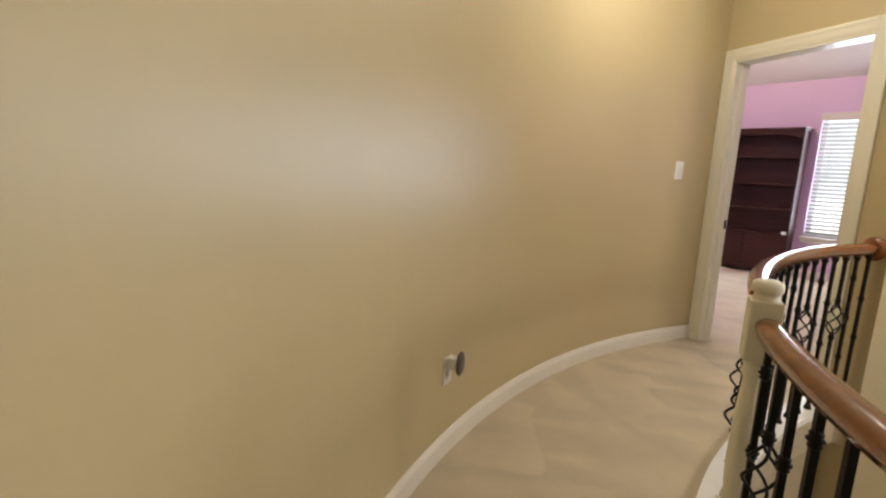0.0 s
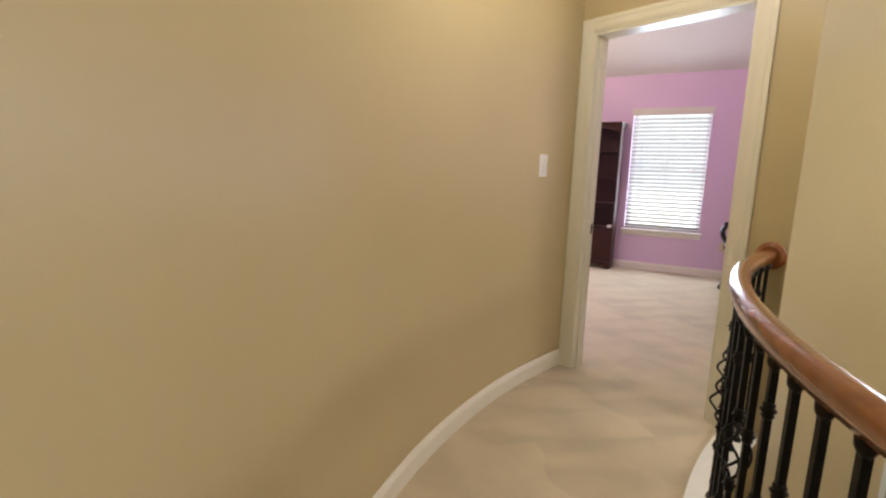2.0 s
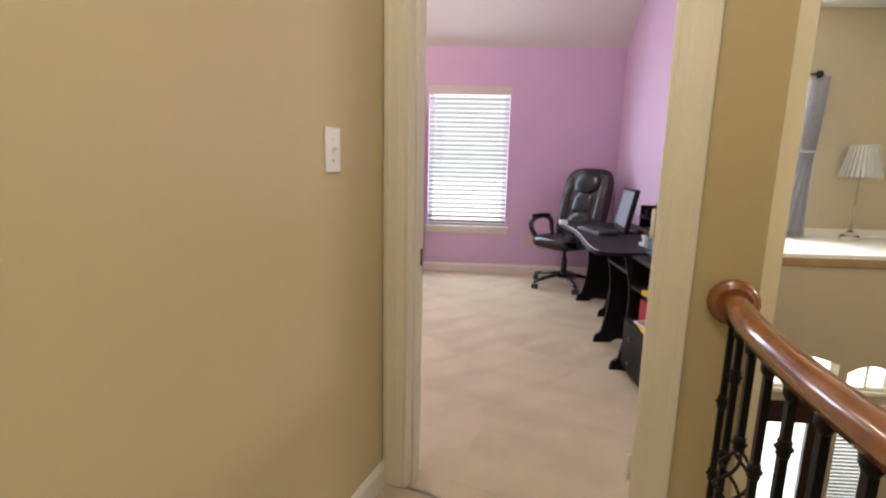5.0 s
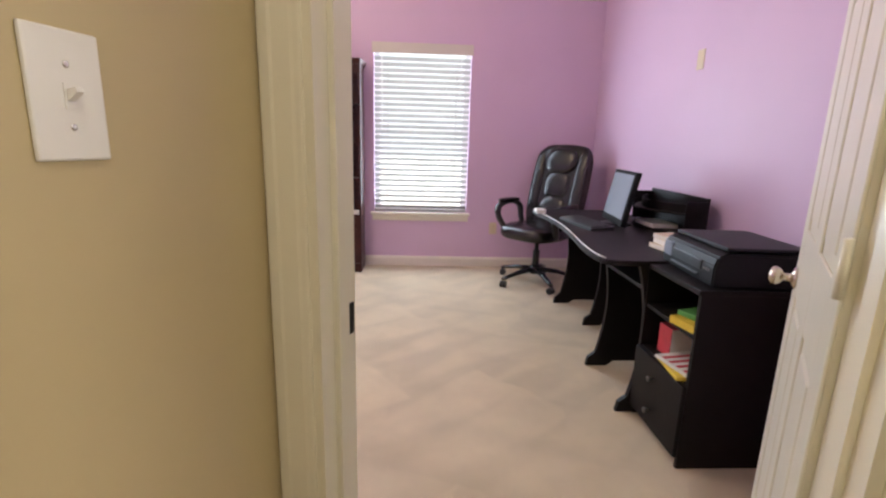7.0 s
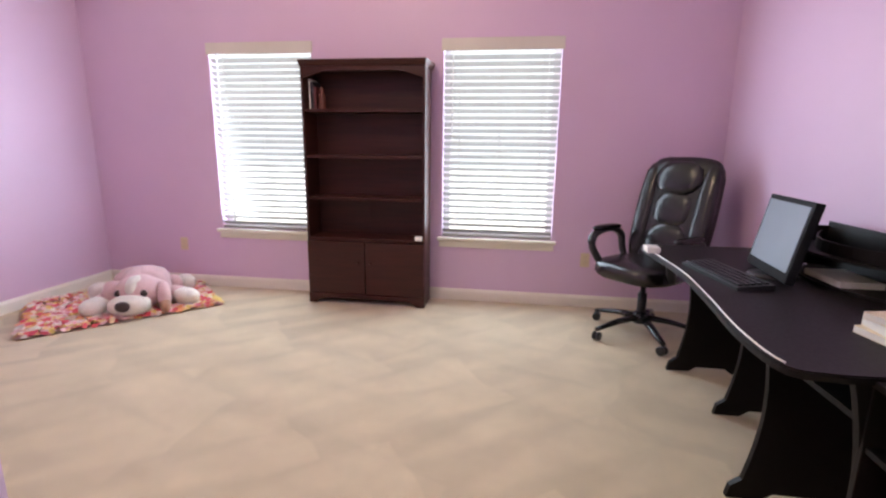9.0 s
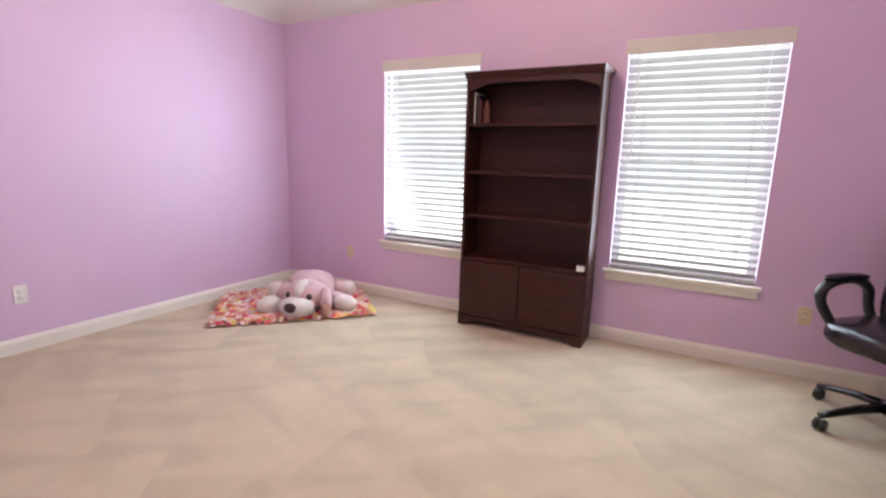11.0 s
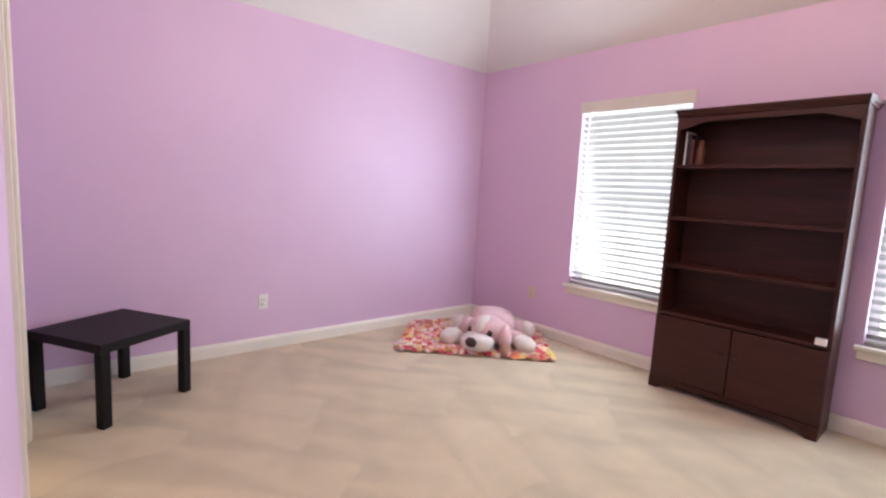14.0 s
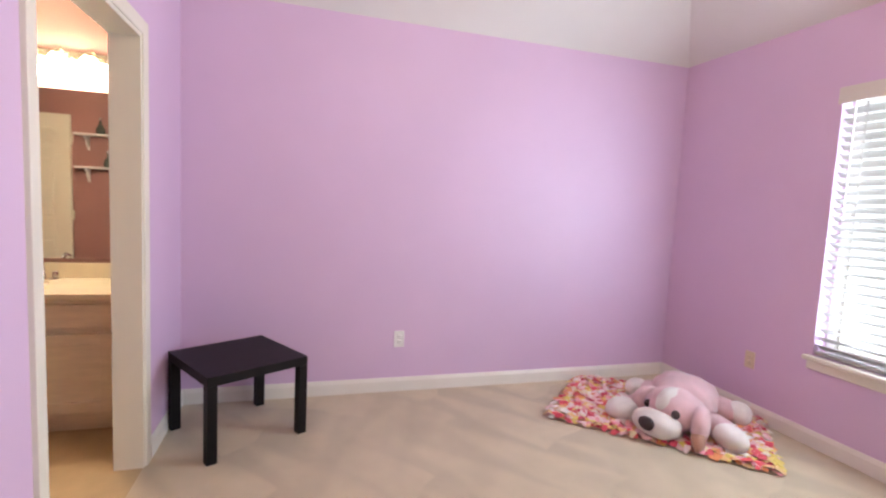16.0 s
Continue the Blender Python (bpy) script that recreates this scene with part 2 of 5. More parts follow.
def thing(name, m, label, category, group=""):
    e = new(name)
    e.matrix_world = m
    return tagged(e, label, category, group)


# ---- setting ----
LX, RX, WY, BY = -3.555, 1.83, 3.75, 0.058        # left, right, window and bathroom walls of the pink room
EAVE, TOPZ = 2.55, 3.95                         # where the sloped ceiling starts and ends
CX, CY = 3.435, -1.38                            # centre of the round stairwell
R_HALL, R_RAIL, R_LIT = 3.765, 2.71, 2.62
DOOR_TURN = -20.3
DIRX, DIRY = math.cos(radians(DOOR_TURN)), math.sin(radians(DOOR_TURN))
NX, NY = -DIRY, DIRX                            # from the hall into the room, through the doorway
J0 = (-0.048, -0.173)                             # left door jamb, hall side
DOORW, DOORH, THICK = 0.844, 2.05, 0.118


def dw(s, d):
    """Plan point at s along the doorway's wall and d into the room."""
    return (J0[0] + DIRX * s + NX * d, J0[1] + DIRY * s + NY * d)


def arc(r, a0, a1, n):
    return [(CX + r * math.cos(radians(a0 + (a1 - a0) * i / n)), CY + r * math.sin(radians(a0 + (a1 - a0) * i / n))) for i in range(n + 1)]


def curved(bm, r0, r1, a0, a1, n, z0, z1):
    p, q = arc(r0, a0, a1, n), arc(r1, a0, a1, n)
    return prism(bm, p + q[::-1], z0, z1)


def hip(x, y):
    return min(TOPZ, EAVE + 0.78 * min(WY - y, x - LX))


# floors
bm = bmesh.new()
prism(bm, [(LX, BY), (-0.14, BY), dw(0, THICK), dw(DOORW, THICK), dw(DOORW + 0.15, THICK)] + arc(2.667, 158.0, 129.5, 14) + [(RX, WY), (LX, WY)], -0.25, 0.0)
struct("floor", bm, CARPET, "beige cut pile carpet with vacuum marks", "carpet")
bm = bmesh.new()
hall_in, hall_out = arc(R_RAIL - 0.03, 162, 232, 60), arc(R_HALL + 0.02, 160.7, 232, 60)
prism(bm, [dw(-0.1, 0.0), dw(0, 0), dw(0, THICK - 0.002), dw(DOORW, THICK - 0.002), dw(DOORW, 0), dw(DOORW + 0.2, 0.0)] + hall_in + hall_out[::-1], -0.25, 0.0)
struct("floor_hall", bm, CARPET, "worn beige carpet of the curved landing", "carpet")
# walls of the pink room
bm = bmesh.new()
WIN = ((-0.325, 0.59), (-2.345, -1.43))
WZ0, WZ1 = 0.55, 2.11
xs = [LX - 0.14, WIN[1][0], WIN[1][1], WIN[0][0], WIN[0][1], RX + 0.1]
for a, b, opening in ((0, 1, 0), (1, 2, 1), (2, 3, 0), (3, 4, 1), (4, 5, 0)):
    if opening:
        box(bm, xs[a], xs[b], WY, WY + 0.16, 0, WZ0)
        box(bm, xs[a], xs[b], WY, WY + 0.16, WZ1, EAVE + 0.1)
    else:
        box(bm, xs[a], xs[b], WY, WY + 0.16, 0, EAVE + 0.1)
struct("wall_north", bm, PINK, "pink painted wall with two windows", "wall")
struct("wall_west", B(LX - 0.14, LX, BY, WY, 0, EAVE + 0.1), PINK, "lilac pink painted wall", "wall")
bm = bmesh.new()
prism(bm, [(0.86, 0), (WY, 0), (WY, EAVE), (WY - (TOPZ - EAVE) / 0.78 - 0.06, TOPZ + 0.05), (0.86, TOPZ + 0.05)], 0, 0.055, Matrix(((0, 0, 1, RX), (1, 0, 0, 0), (0, 1, 0, 0), (0, 0, 0, 1))))
struct("wall_east", bm, PINK, "pink painted gable wall behind the desk", "wall")
bm = curved(bmesh.new(), 2.643, 2.667, 159.6, 129.3, 22, 0, TOPZ + 0.05)
prism(bm, [(1.742, 0.695), (1.752, 0.688), (1.80, 0.735), (1.826, 0.80), (1.842, 0.861), (1.83, 0.861), (1.815, 0.80), (1.79, 0.745)], 0, TOPZ + 0.05)
struct("wall_curved", bm, PINK, "pink painted curved wall behind the door", "wall")
BD0, BD1, BDH = -2.82, -1.905, 2.045              # bathroom doorway
bm = bmesh.new()
box(bm, LX - 0.3, BD0, BY - 0.06, BY, 0, TOPZ + 0.05)
box(bm, BD1, -0.14, BY - 0.06, BY, 0, TOPZ + 0.05)
box(bm, BD0, BD1, BY - 0.06, BY, BDH, TOPZ + 0.05)
struct("wall_south", bm, PINK, "pink painted wall with the bathroom doorway", "wall")
bm = bmesh.new()
box(bm, -3.9, BD0, BY - 0.12, BY - 0.06, 0, 2.5)
box(bm, BD1, -1.6, BY - 0.12, BY - 0.06, 0, 2.5)
box(bm, BD0, BD1, BY - 0.12, BY - 0.06, BDH, 2.5)
struct("wall_bathroom_north", bm, MAUVE, "mauve painted bathroom wall", "wall")
bm = bmesh.new()
prism(bm, [(-0.139, BY - 0.06), (-0.139, BY), (-0.085, BY), dw(0, THICK), dw(0, 0.08), (-0.12, -0.1)], 0, TOPZ + 0.05)
prism(bm, [dw(DOORW, 0.075), dw(DOORW, THICK), dw(DOORW + 0.2, THICK), dw(DOORW + 0.2, 0.075)], 0, TOPZ + 0.05)
prism(bm, [dw(0, 0.075), dw(0, THICK), dw(DOORW, THICK), dw(DOORW, 0.075)], DOORH, TOPZ + 0.05)
struct("wall_entry_room_side", bm, PINK, "pink painted wall round the entry doorway", "wall")
# walls of the landing
HC = 2.75
bm = bmesh.new()
prism(bm, [dw(-0.16, 0.0), dw(0, 0), dw(0, 0.078), (-0.12, -0.102), (-0.20, -0.031)], 0, HC)
prism(bm, [dw(DOORW, 0.0), dw(DOORW, 0.075), dw(DOORW + 0.238, 0.075), dw(DOORW + 0.238, 0.0)], -3.0, HC)
prism(bm, [dw(0, 0.0), dw(0, 0.075), dw(DOORW, 0.075), dw(DOORW, 0.0)], DOORH, HC)
struct("wall_entry_hall_side", bm, TAN, "tan painted wall round the entry doorway", "wall")
bm = curved(bmesh.new(), R_HALL, R_HALL + 0.08, 160.6, 234, 80, 0, HC)
struct("wall_landing_curved", bm, TAN, "curved tan painted wall of the landing", "wall")
bm = curved(bmesh.new(), R_LIT, R_LIT + 0.02, 161.3, 128.9, 30, -3.0, HC)
curved(bm, R_LIT + 0.02, 2.668, 129.2, 128.6, 2, -3.0, HC)
struct("wall_stair_curved", bm, TAN, "curved tan painted stairwell wall", "wall")
# ceilings
bm = bmesh.new()
k = (TOPZ - EAVE) / 0.78
quad(bm, [(LX, 0, EAVE), (LX, WY, EAVE), (LX + k, WY - k, TOPZ), (LX + k, 0, TOPZ)])
quad(bm, [(LX, WY, EAVE), (RX + 0.05, WY, EAVE), (RX + 0.05, WY - k, TOPZ), (LX + k, WY - k, TOPZ)])
quad(bm, [(LX + k, -0.3, TOPZ), (LX + k, WY - k, TOPZ), (RX + 0.05, WY - k, TOPZ), (RX + 0.05, -0.3, TOPZ)])
bmesh.ops.remove_doubles(bm, verts=bm.verts, dist=1e-4)
bmesh.ops.recalc_face_normals(bm, faces=list(bm.faces))
top = bmesh.ops.duplicate(bm, geom=list(bm.faces))["geom"]
for v in [g for g in top if isinstance(g, bmesh.types.BMVert)]:
    v.co.z += 0.10
struct("ceiling", bm, CEIL, "white sloped and flat textured ceiling", "ceiling")
struct("ceiling_hall", B(-1.2, 7.0, -5.6, 0.0, HC, HC + 0.1), CEIL, "white landing and foyer ceiling", "ceiling")
bm = B(1.9, 7.0, 0.002, 2.699, HC, HC + 0.1)
prism(bm, arc(R_LIT + 0.01, 148, 128.9, 10) + [(1.899, 0.68), (1.899, 0.002)], HC, HC + 0.1)
struct("ceiling_foyer", bm, CEIL, "white foyer ceiling", "ceiling")


# baseboards
def base_profile(h=0.10, t=0.014):
    return [(0, 0), (t, 0), (t, h * 0.75), (t * 0.65, h * 0.88), (t * 0.3, h), (0, h)]


def baseboard(name, path):
    return struct(name, sweep(bmesh.new(), [(x, y, 0) for x, y in path], base_profile()), BASEB, "cream painted moulded baseboard", "baseboard")


baseboard("baseboard", [(LX, BY), (LX, WY)])
baseboard("baseboard", [(LX, WY), (RX, WY)])
baseboard("baseboard", [(RX, WY), (RX, 0.72)])
baseboard("baseboard", [(BD0 - 0.07, BY), (LX, BY)])
baseboard("baseboard", [(-0.15, BY), (BD1 + 0.08, BY)])
baseboard("baseboard", arc(R_HALL, 232, 160.6, 70))


# door casings
def casing(name, p, along, out, w, h, wide=0.10, thick=0.015, plain=False):
    """Two uprights and a head round an opening of width w: p its low left corner in plan, out the side it stands proud on."""
    al, ou = Vector((*along, 0)), Vector((*out, 0))
    m = Matrix((( al.x, ou.x, 0, p[0]), (al.y, ou.y, 0, p[1]), (0, 0, 1, 0), (0, 0, 0, 1)))
    e = tagged(new(name), "cream painted moulded door casing", "door casing", "", "structure")
    prof = [(0, 0), (wide, 0), (wide, thick * 0.9), (wide * 0.94, thick), (wide * 0.74, thick), (wide * 0.66, thick * 0.86), (wide * 0.24, thick * 0.8), (wide * 0.16, thick * 0.68), (0.004, thick * 0.62), (0, thick * 0.5)]
    if plain:
        prof = [(0, 0), (wide, 0), (wide, thick * 0.9), (wide * 0.93, thick), (wide * 0.1, thick * 0.8), (0, thick * 0.6)]
    for side in (0, 1):
        bm = bmesh.new()
        poly = [(-x if side == 0 else w + x, y) for x, y in prof]
        prism(bm, poly, 0, h + (wide if True else 0), m)
        part("casing_upright", bm, TRIM, e)
    bm = bmesh.new()
    rot = m @ Matrix(((0, 0, 1, 0), (0, 1, 0, 0), (1, 0, 0, h), (0, 0, 0, 1)))
    prism(bm, prof, 0, w, rot)
    part("casing_head", bm, TRIM, e)
    return e


casing("trim_entry_hall", dw(0, 0), (DIRX, DIRY), (-NX, -NY), DOORW, DOORH, 0.075)
casing("trim_bathroom", (BD0, BY), (1, 0), (0, 1), BD1 - BD0, BDH, 0.06, 0.016, True)
# jamb linings
def lining(name, p, along, out, w, h, d, t=0.018):
    al, ou = Vector((*along, 0)), Vector((*out, 0))
    m = Matrix(((al.x, ou.x, 0, p[0]), (al.y, ou.y, 0, p[1]), (0, 0, 1, 0), (0, 0, 0, 1)))
    e = tagged(new(name), "cream painted door jamb lining", "door jamb", "", "structure")
    for a, b, z0, z1 in ((-0.002, t, 0, h), (w - t, w + 0.002, 0, h), (t, w - t, h - t, h + 0.002)):
        bm = B(a, b, -0.004, d + 0.004, z0, z1)
        bm.transform(m)
        part("jamb", bm, TRIM, e)
    for a, b, z0, z1 in () if name == "door_frame_bathroom" else ((t, t + 0.012, 0, h - t), (w - t - 0.012, w - t, 0, h - t)):
        bm = B(a, b, d * 0.35, d * 0.65, z0, z1)
        bm.transform(m)
        part("door_stop", bm, TRIM, e)
    return e


lining("door_frame_entry", dw(0, 0), (DIRX, DIRY), (NX, NY), DOORW, DOORH, THICK)
lining("door_frame_bathroom", (BD0, BY - 0.12), (1, 0), (0, 1), BD1 - BD0, BDH, 0.12)


# ---- windows and blinds ----
def window(name, x0, x1):
    e = tagged(new(name), "white framed window with drawn-up daylight behind a blind", "window", "", "structure")
    y = WY + 0.10
    f = part("window_frame", B(x0, x0 + 0.05, y, y + 0.05, WZ0, WZ1, bevel=0.004), WHITEPLAST, e)
    part("window_frame", B(x1 - 0.05, x1, y, y + 0.05, WZ0, WZ1, bevel=0.004), WHITEPLAST, e)
    part("window_frame", B(x0 + 0.05, x1 - 0.05, y, y + 0.05, WZ1 - 0.05, WZ1, bevel=0.004), WHITEPLAST, e)
    part("window_frame", B(x0 + 0.05, x1 - 0.05, y, y + 0.05, WZ0, WZ0 + 0.05, bevel=0.004), WHITEPLAST, e)
    zm = (WZ0 + WZ1) / 2
    part("meeting_rail", B(x0 + 0.05, x1 - 0.05, y - 0.01, y + 0.04, zm - 0.025, zm + 0.025, bevel=0.004), WHITEPLAST, e)
    for z0, z1 in ((WZ0 + 0.05, zm - 0.025), (zm + 0.025, WZ1 - 0.05)):
        g = part("pane", B(x0 + 0.05, x1 - 0.05, y + 0.02, y + 0.026, z0, z1), GLASS, e)
        g.visible_shadow = False
    part("window_sill", B(x0 - 0.035, x1 + 0.035, WY - 0.045, WY - 0.001, WZ0 - 0.03, WZ0, bevel=0.007), TRIM, e)
    part("window_apron", B(x0 - 0.02, x1 + 0.02, WY - 0.018, WY - 0.001, WZ0 - 0.085, WZ0 - 0.031, bevel=0.004), TRIM, e)
    return e


def slat_mesh(w):
    bm = bmesh.new()
    prof = [(-0.025, -0.002), (-0.012, 0.0015), (0, 0.0028), (0.012, 0.0015), (0.025, -0.002)]
    for x in (-w / 2, w / 2):
        for y, z in prof:
            bm.verts.new((x, y, z))
        for y, z in prof[::-1]:
            bm.verts.new((x, y, z - 0.0028))
    bm.verts.ensure_lookup_table()
    n = 10
    for i in range(n):
        bm.faces.new([bm.verts[i], bm.verts[(i + 1) % n], bm.verts[n + (i + 1) % n], bm.verts[n + i]])
    bm.faces.new([bm.verts[i] for i in range(n)][::-1])
    bm.faces.new([bm.verts[n + i] for i in range(n)])
    bmesh.ops.recalc_face_normals(bm, faces=list(bm.faces))
    return bm


def blind(x0, x1):
    xm, w = (x0 + x1) / 2, x1 - x0 - 0.008
    e = thing("window_blind", pose(xm, WY + 0.03, 0), "white horizontal slat blind, lowered, its tilted slats coloured grey for shade", "blind", "window blinds")
    part("valance", B(-w / 2 - 0.02, w / 2 + 0.02, -0.045, -0.033, WZ1 - 0.075, WZ1 + 0.02, bevel=0.004), VALANCE, e)
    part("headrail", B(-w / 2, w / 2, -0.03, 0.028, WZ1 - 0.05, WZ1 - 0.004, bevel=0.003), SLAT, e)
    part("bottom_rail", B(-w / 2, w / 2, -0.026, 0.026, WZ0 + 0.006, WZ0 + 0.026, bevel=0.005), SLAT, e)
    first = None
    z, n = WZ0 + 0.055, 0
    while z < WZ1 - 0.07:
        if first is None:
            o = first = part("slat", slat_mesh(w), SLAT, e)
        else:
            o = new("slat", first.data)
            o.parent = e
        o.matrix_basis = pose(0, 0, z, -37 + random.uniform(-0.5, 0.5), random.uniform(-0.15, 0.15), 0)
        z += 0.0515
        n += 1
    for x in (-w * 0.36, 0, w * 0.36):
        bm = B(x - 0.0015, x + 0.0015, -0.028, -0.026, WZ0 + 0.02, WZ1 - 0.05)
        box(bm, x - 0.0015, x + 0.0015, 0.026, 0.028, WZ0 + 0.02, WZ1 - 0.05)
        part("ladder_cord", bm, SLAT, e)
    bm = tube(bmesh.new(), [(-w * 0.42, -0.036, WZ1 - 0.06), (-w * 0.42, -0.036, WZ1 - 0.75)], 0.004, 6)
    part("tilt_wand", bm, WHITEPLAST, e)
    bm = tube(bmesh.new(), [(w * 0.40, -0.034, WZ1 - 0.06), (w * 0.40, -0.034, WZ1 - 0.55)], 0.0016, 5)
    lathe(bm, [(0.002, 0), (0.007, 0.005), (0.006, 0.03), (0.002, 0.035)], pose(w * 0.40, -0.034, WZ1 - 0.58), 8)
    part("lift_cord", bm, WHITEPLAST, e)
    return e


for i, (a, b) in enumerate(WIN):
    window("window_%d" % (i + 1), a, b)
    blind(a, b)

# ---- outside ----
# self-lit sheet; the white glare beyond the front door is its emission
DOOR_GLOW = mat("front_door_glow", (0.8, 0.85, 0.9), 0.9, 0, 0.05, 0.8, 20, 0, emit=((0.90, 0.96, 1.0), 2.2))
struct("backdrop", B(1.9, 5.6, 3.9, 3.92, -3.19, 0.3), DOOR_GLOW, "glowing sheet standing in for daylight beyond the front door", "backdrop")
GROUND = mat("lawn", (0.09, 0.12, 0.05), 0.95, 0, 0.3, 1.5, 60, 0.3)
struct("ground", B(-300, 300, -300, 300, -3.3, -3.2), GROUND, "lawn and ground around the house", "ground")


# emissive sheets stand in for daylight; the lower one glows brighter
WINDOW_GLOW = mat("window_glow", (0.3, 0.32, 0.3), 0.9, 0, 0.05, 0.8, 20, 0, emit=((0.90, 0.96, 1.0), 1.15))
LOW_GLOW = mat("low_window_glow", (0.4, 0.4, 0.36), 0.9, 0, 0.05, 0.8, 20, 0, emit=((1.0, 0.98, 0.95), 2.0))
struct("backdrop_lawn", B(-4.6, 1.85, 5.1, 5.12, -3.19, 1.05), LOW_GLOW, "brighter glowing sheet standing in for sunlit ground below the bedroom windows", "backdrop")
struct("backdrop_garden", B(-4.6, 1.85, 5.2, 5.22, -3.19, 3.0), WINDOW_GLOW, "glowing sheet standing in for daylight beyond the bedroom windows", "backdrop")
# ---- bookcase ----
def bookcase(m, w=0.985, d=0.25, h=1.935):
    e = thing("bookcase", m, "tall dark brown wooden bookcase with two doors below", "bookcase")
    t = 0.022
    for x in (-w / 2, w / 2 - t):
        bm = B(x, x + t, 0, d, 0.0, h - 0.03, bevel=0.002)
        part("side_panel", bm, DARKWOOD, e)
    part("back_panel", B(-w / 2 + t, w / 2 - t, d - 0.012, d - 0.002, 0.05, h - 0.03), DARKWOOD, e)
    bm = bmesh.new()
    sweep(bm, [(-w / 2, d, h - 0.045), (-w / 2, 0, h - 0.045), (w / 2, 0, h - 0.045), (w / 2, d, h - 0.045)], [(-0.01, 0), (0.010, 0.0), (0.014, 0.012), (0.028, 0.03), (0.032, 0.045), (-0.01, 0.045)])
    part("crown_moulding", bm, DARKWOOD, e)
    part("top_panel", B(-w / 2 + t, w / 2 - t, 0.002, d - 0.013, h - 0.05, h - 0.026), DARKWOOD, e)
    # arched head rail
    n = 16
    poly = [(-w / 2 + t, h - 0.05)] + [(-w / 2 + t + (w - 2 * t) * i / n, h - 0.13 + 0.05 * min(1, math.sin(math.pi * i / n) * 1.9)) for i in range(n + 1)] + [(w / 2 - t, h - 0.05)]
    part("arched_rail", prism(bmesh.new(), poly, -0.018, 0.0, Matrix(((1, 0, 0, 0), (0, 0, -1, 0), (0, 1, 0, 0), (0, 0, 0, 1)))), DARKWOOD, e)
    for z in SHELVES:
        part("shelf", B(-w / 2 + t, w / 2 - t, 0.012, d - 0.013, z - 0.022, z, bevel=0.002), DARKWOOD, e)
    part("cabinet_top", B(-w / 2 + t, w / 2 - t, -0.004, d - 0.013, CABZ - 0.024, CABZ, bevel=0.003), DARKWOOD, e)
    part("bottom_panel", B(-w / 2 + t, w / 2 - t, 0.004, d - 0.013, 0.06, 0.08), DARKWOOD, e)
    poly = [(-w / 2, 0), (-w / 2 + 0.06, 0), (-w / 2 + 0.1, 0.035), (-w / 2 + 0.2, 0.05), (w / 2 - 0.2, 0.05), (w / 2 - 0.1, 0.035), (w / 2 - 0.06, 0), (w / 2, 0), (w / 2, 0.085), (-w / 2, 0.085)]
    part("arched_plinth", prism(bmesh.new(), poly, -0.0, 0.018, Matrix(((1, 0, 0, 0), (0, 0, -1, 0), (0, 1, 0, 0), (0, 0, 0, 1)))), DARKWOOD, e)
    for s in (-1, 1):
        x0, x1 = (-w / 2 + 0.004, -0.003) if s < 0 else (0.003, w / 2 - 0.004)
        bm = B(x0, x1, -0.02, -0.001, 0.09, CABZ - 0.028, bevel=0.003)
        dd = part("door", bm, DARKWOOD, e)
        kx = -0.05 if s < 0 else 0.05
        part("knob", lathe(bmesh.new(), [(0.004, 0), (0.004, 0.012), (0.011, 0.018), (0.012, 0.024), (0.006, 0.03)], pose(kx, -0.02, CABZ - 0.2, 90), 10), DARKWOOD, dd)
    lk = part("safety_latch", B(w / 2 - 0.075, w / 2 - 0.02, -0.032, -0.005, CABZ + 0.0005, CABZ + 0.04, bevel=0.005), WHITEPLAST, e, "white plastic child safety latch")
    return e


SHELVES, CABZ = (0.89, 1.222, 1.575), 0.56
bookcase(pose(-0.912, 3.47, 0))


# ---- side table ----
def side_table(m):
    e = thing("side_table", m, "low black-brown square side table on the carpet", "table")
    part("tabletop", B(-0.275, 0.275, -0.275, 0.275, 0.40, 0.45, bevel=0.002), BLACKWOOD, e)
    for x in (-0.275, 0.225):
        for y in (-0.275, 0.225):
            part("leg", B(x, x + 0.05, y, y + 0.05, 0, 0.399, bevel=0.0015), BLACKWOOD, e)
    return e


TABLE = (-3.13, 0.443, 31.0)
side_table(pose(TABLE[0], TABLE[1], 0, 0, 0, TABLE[2]))


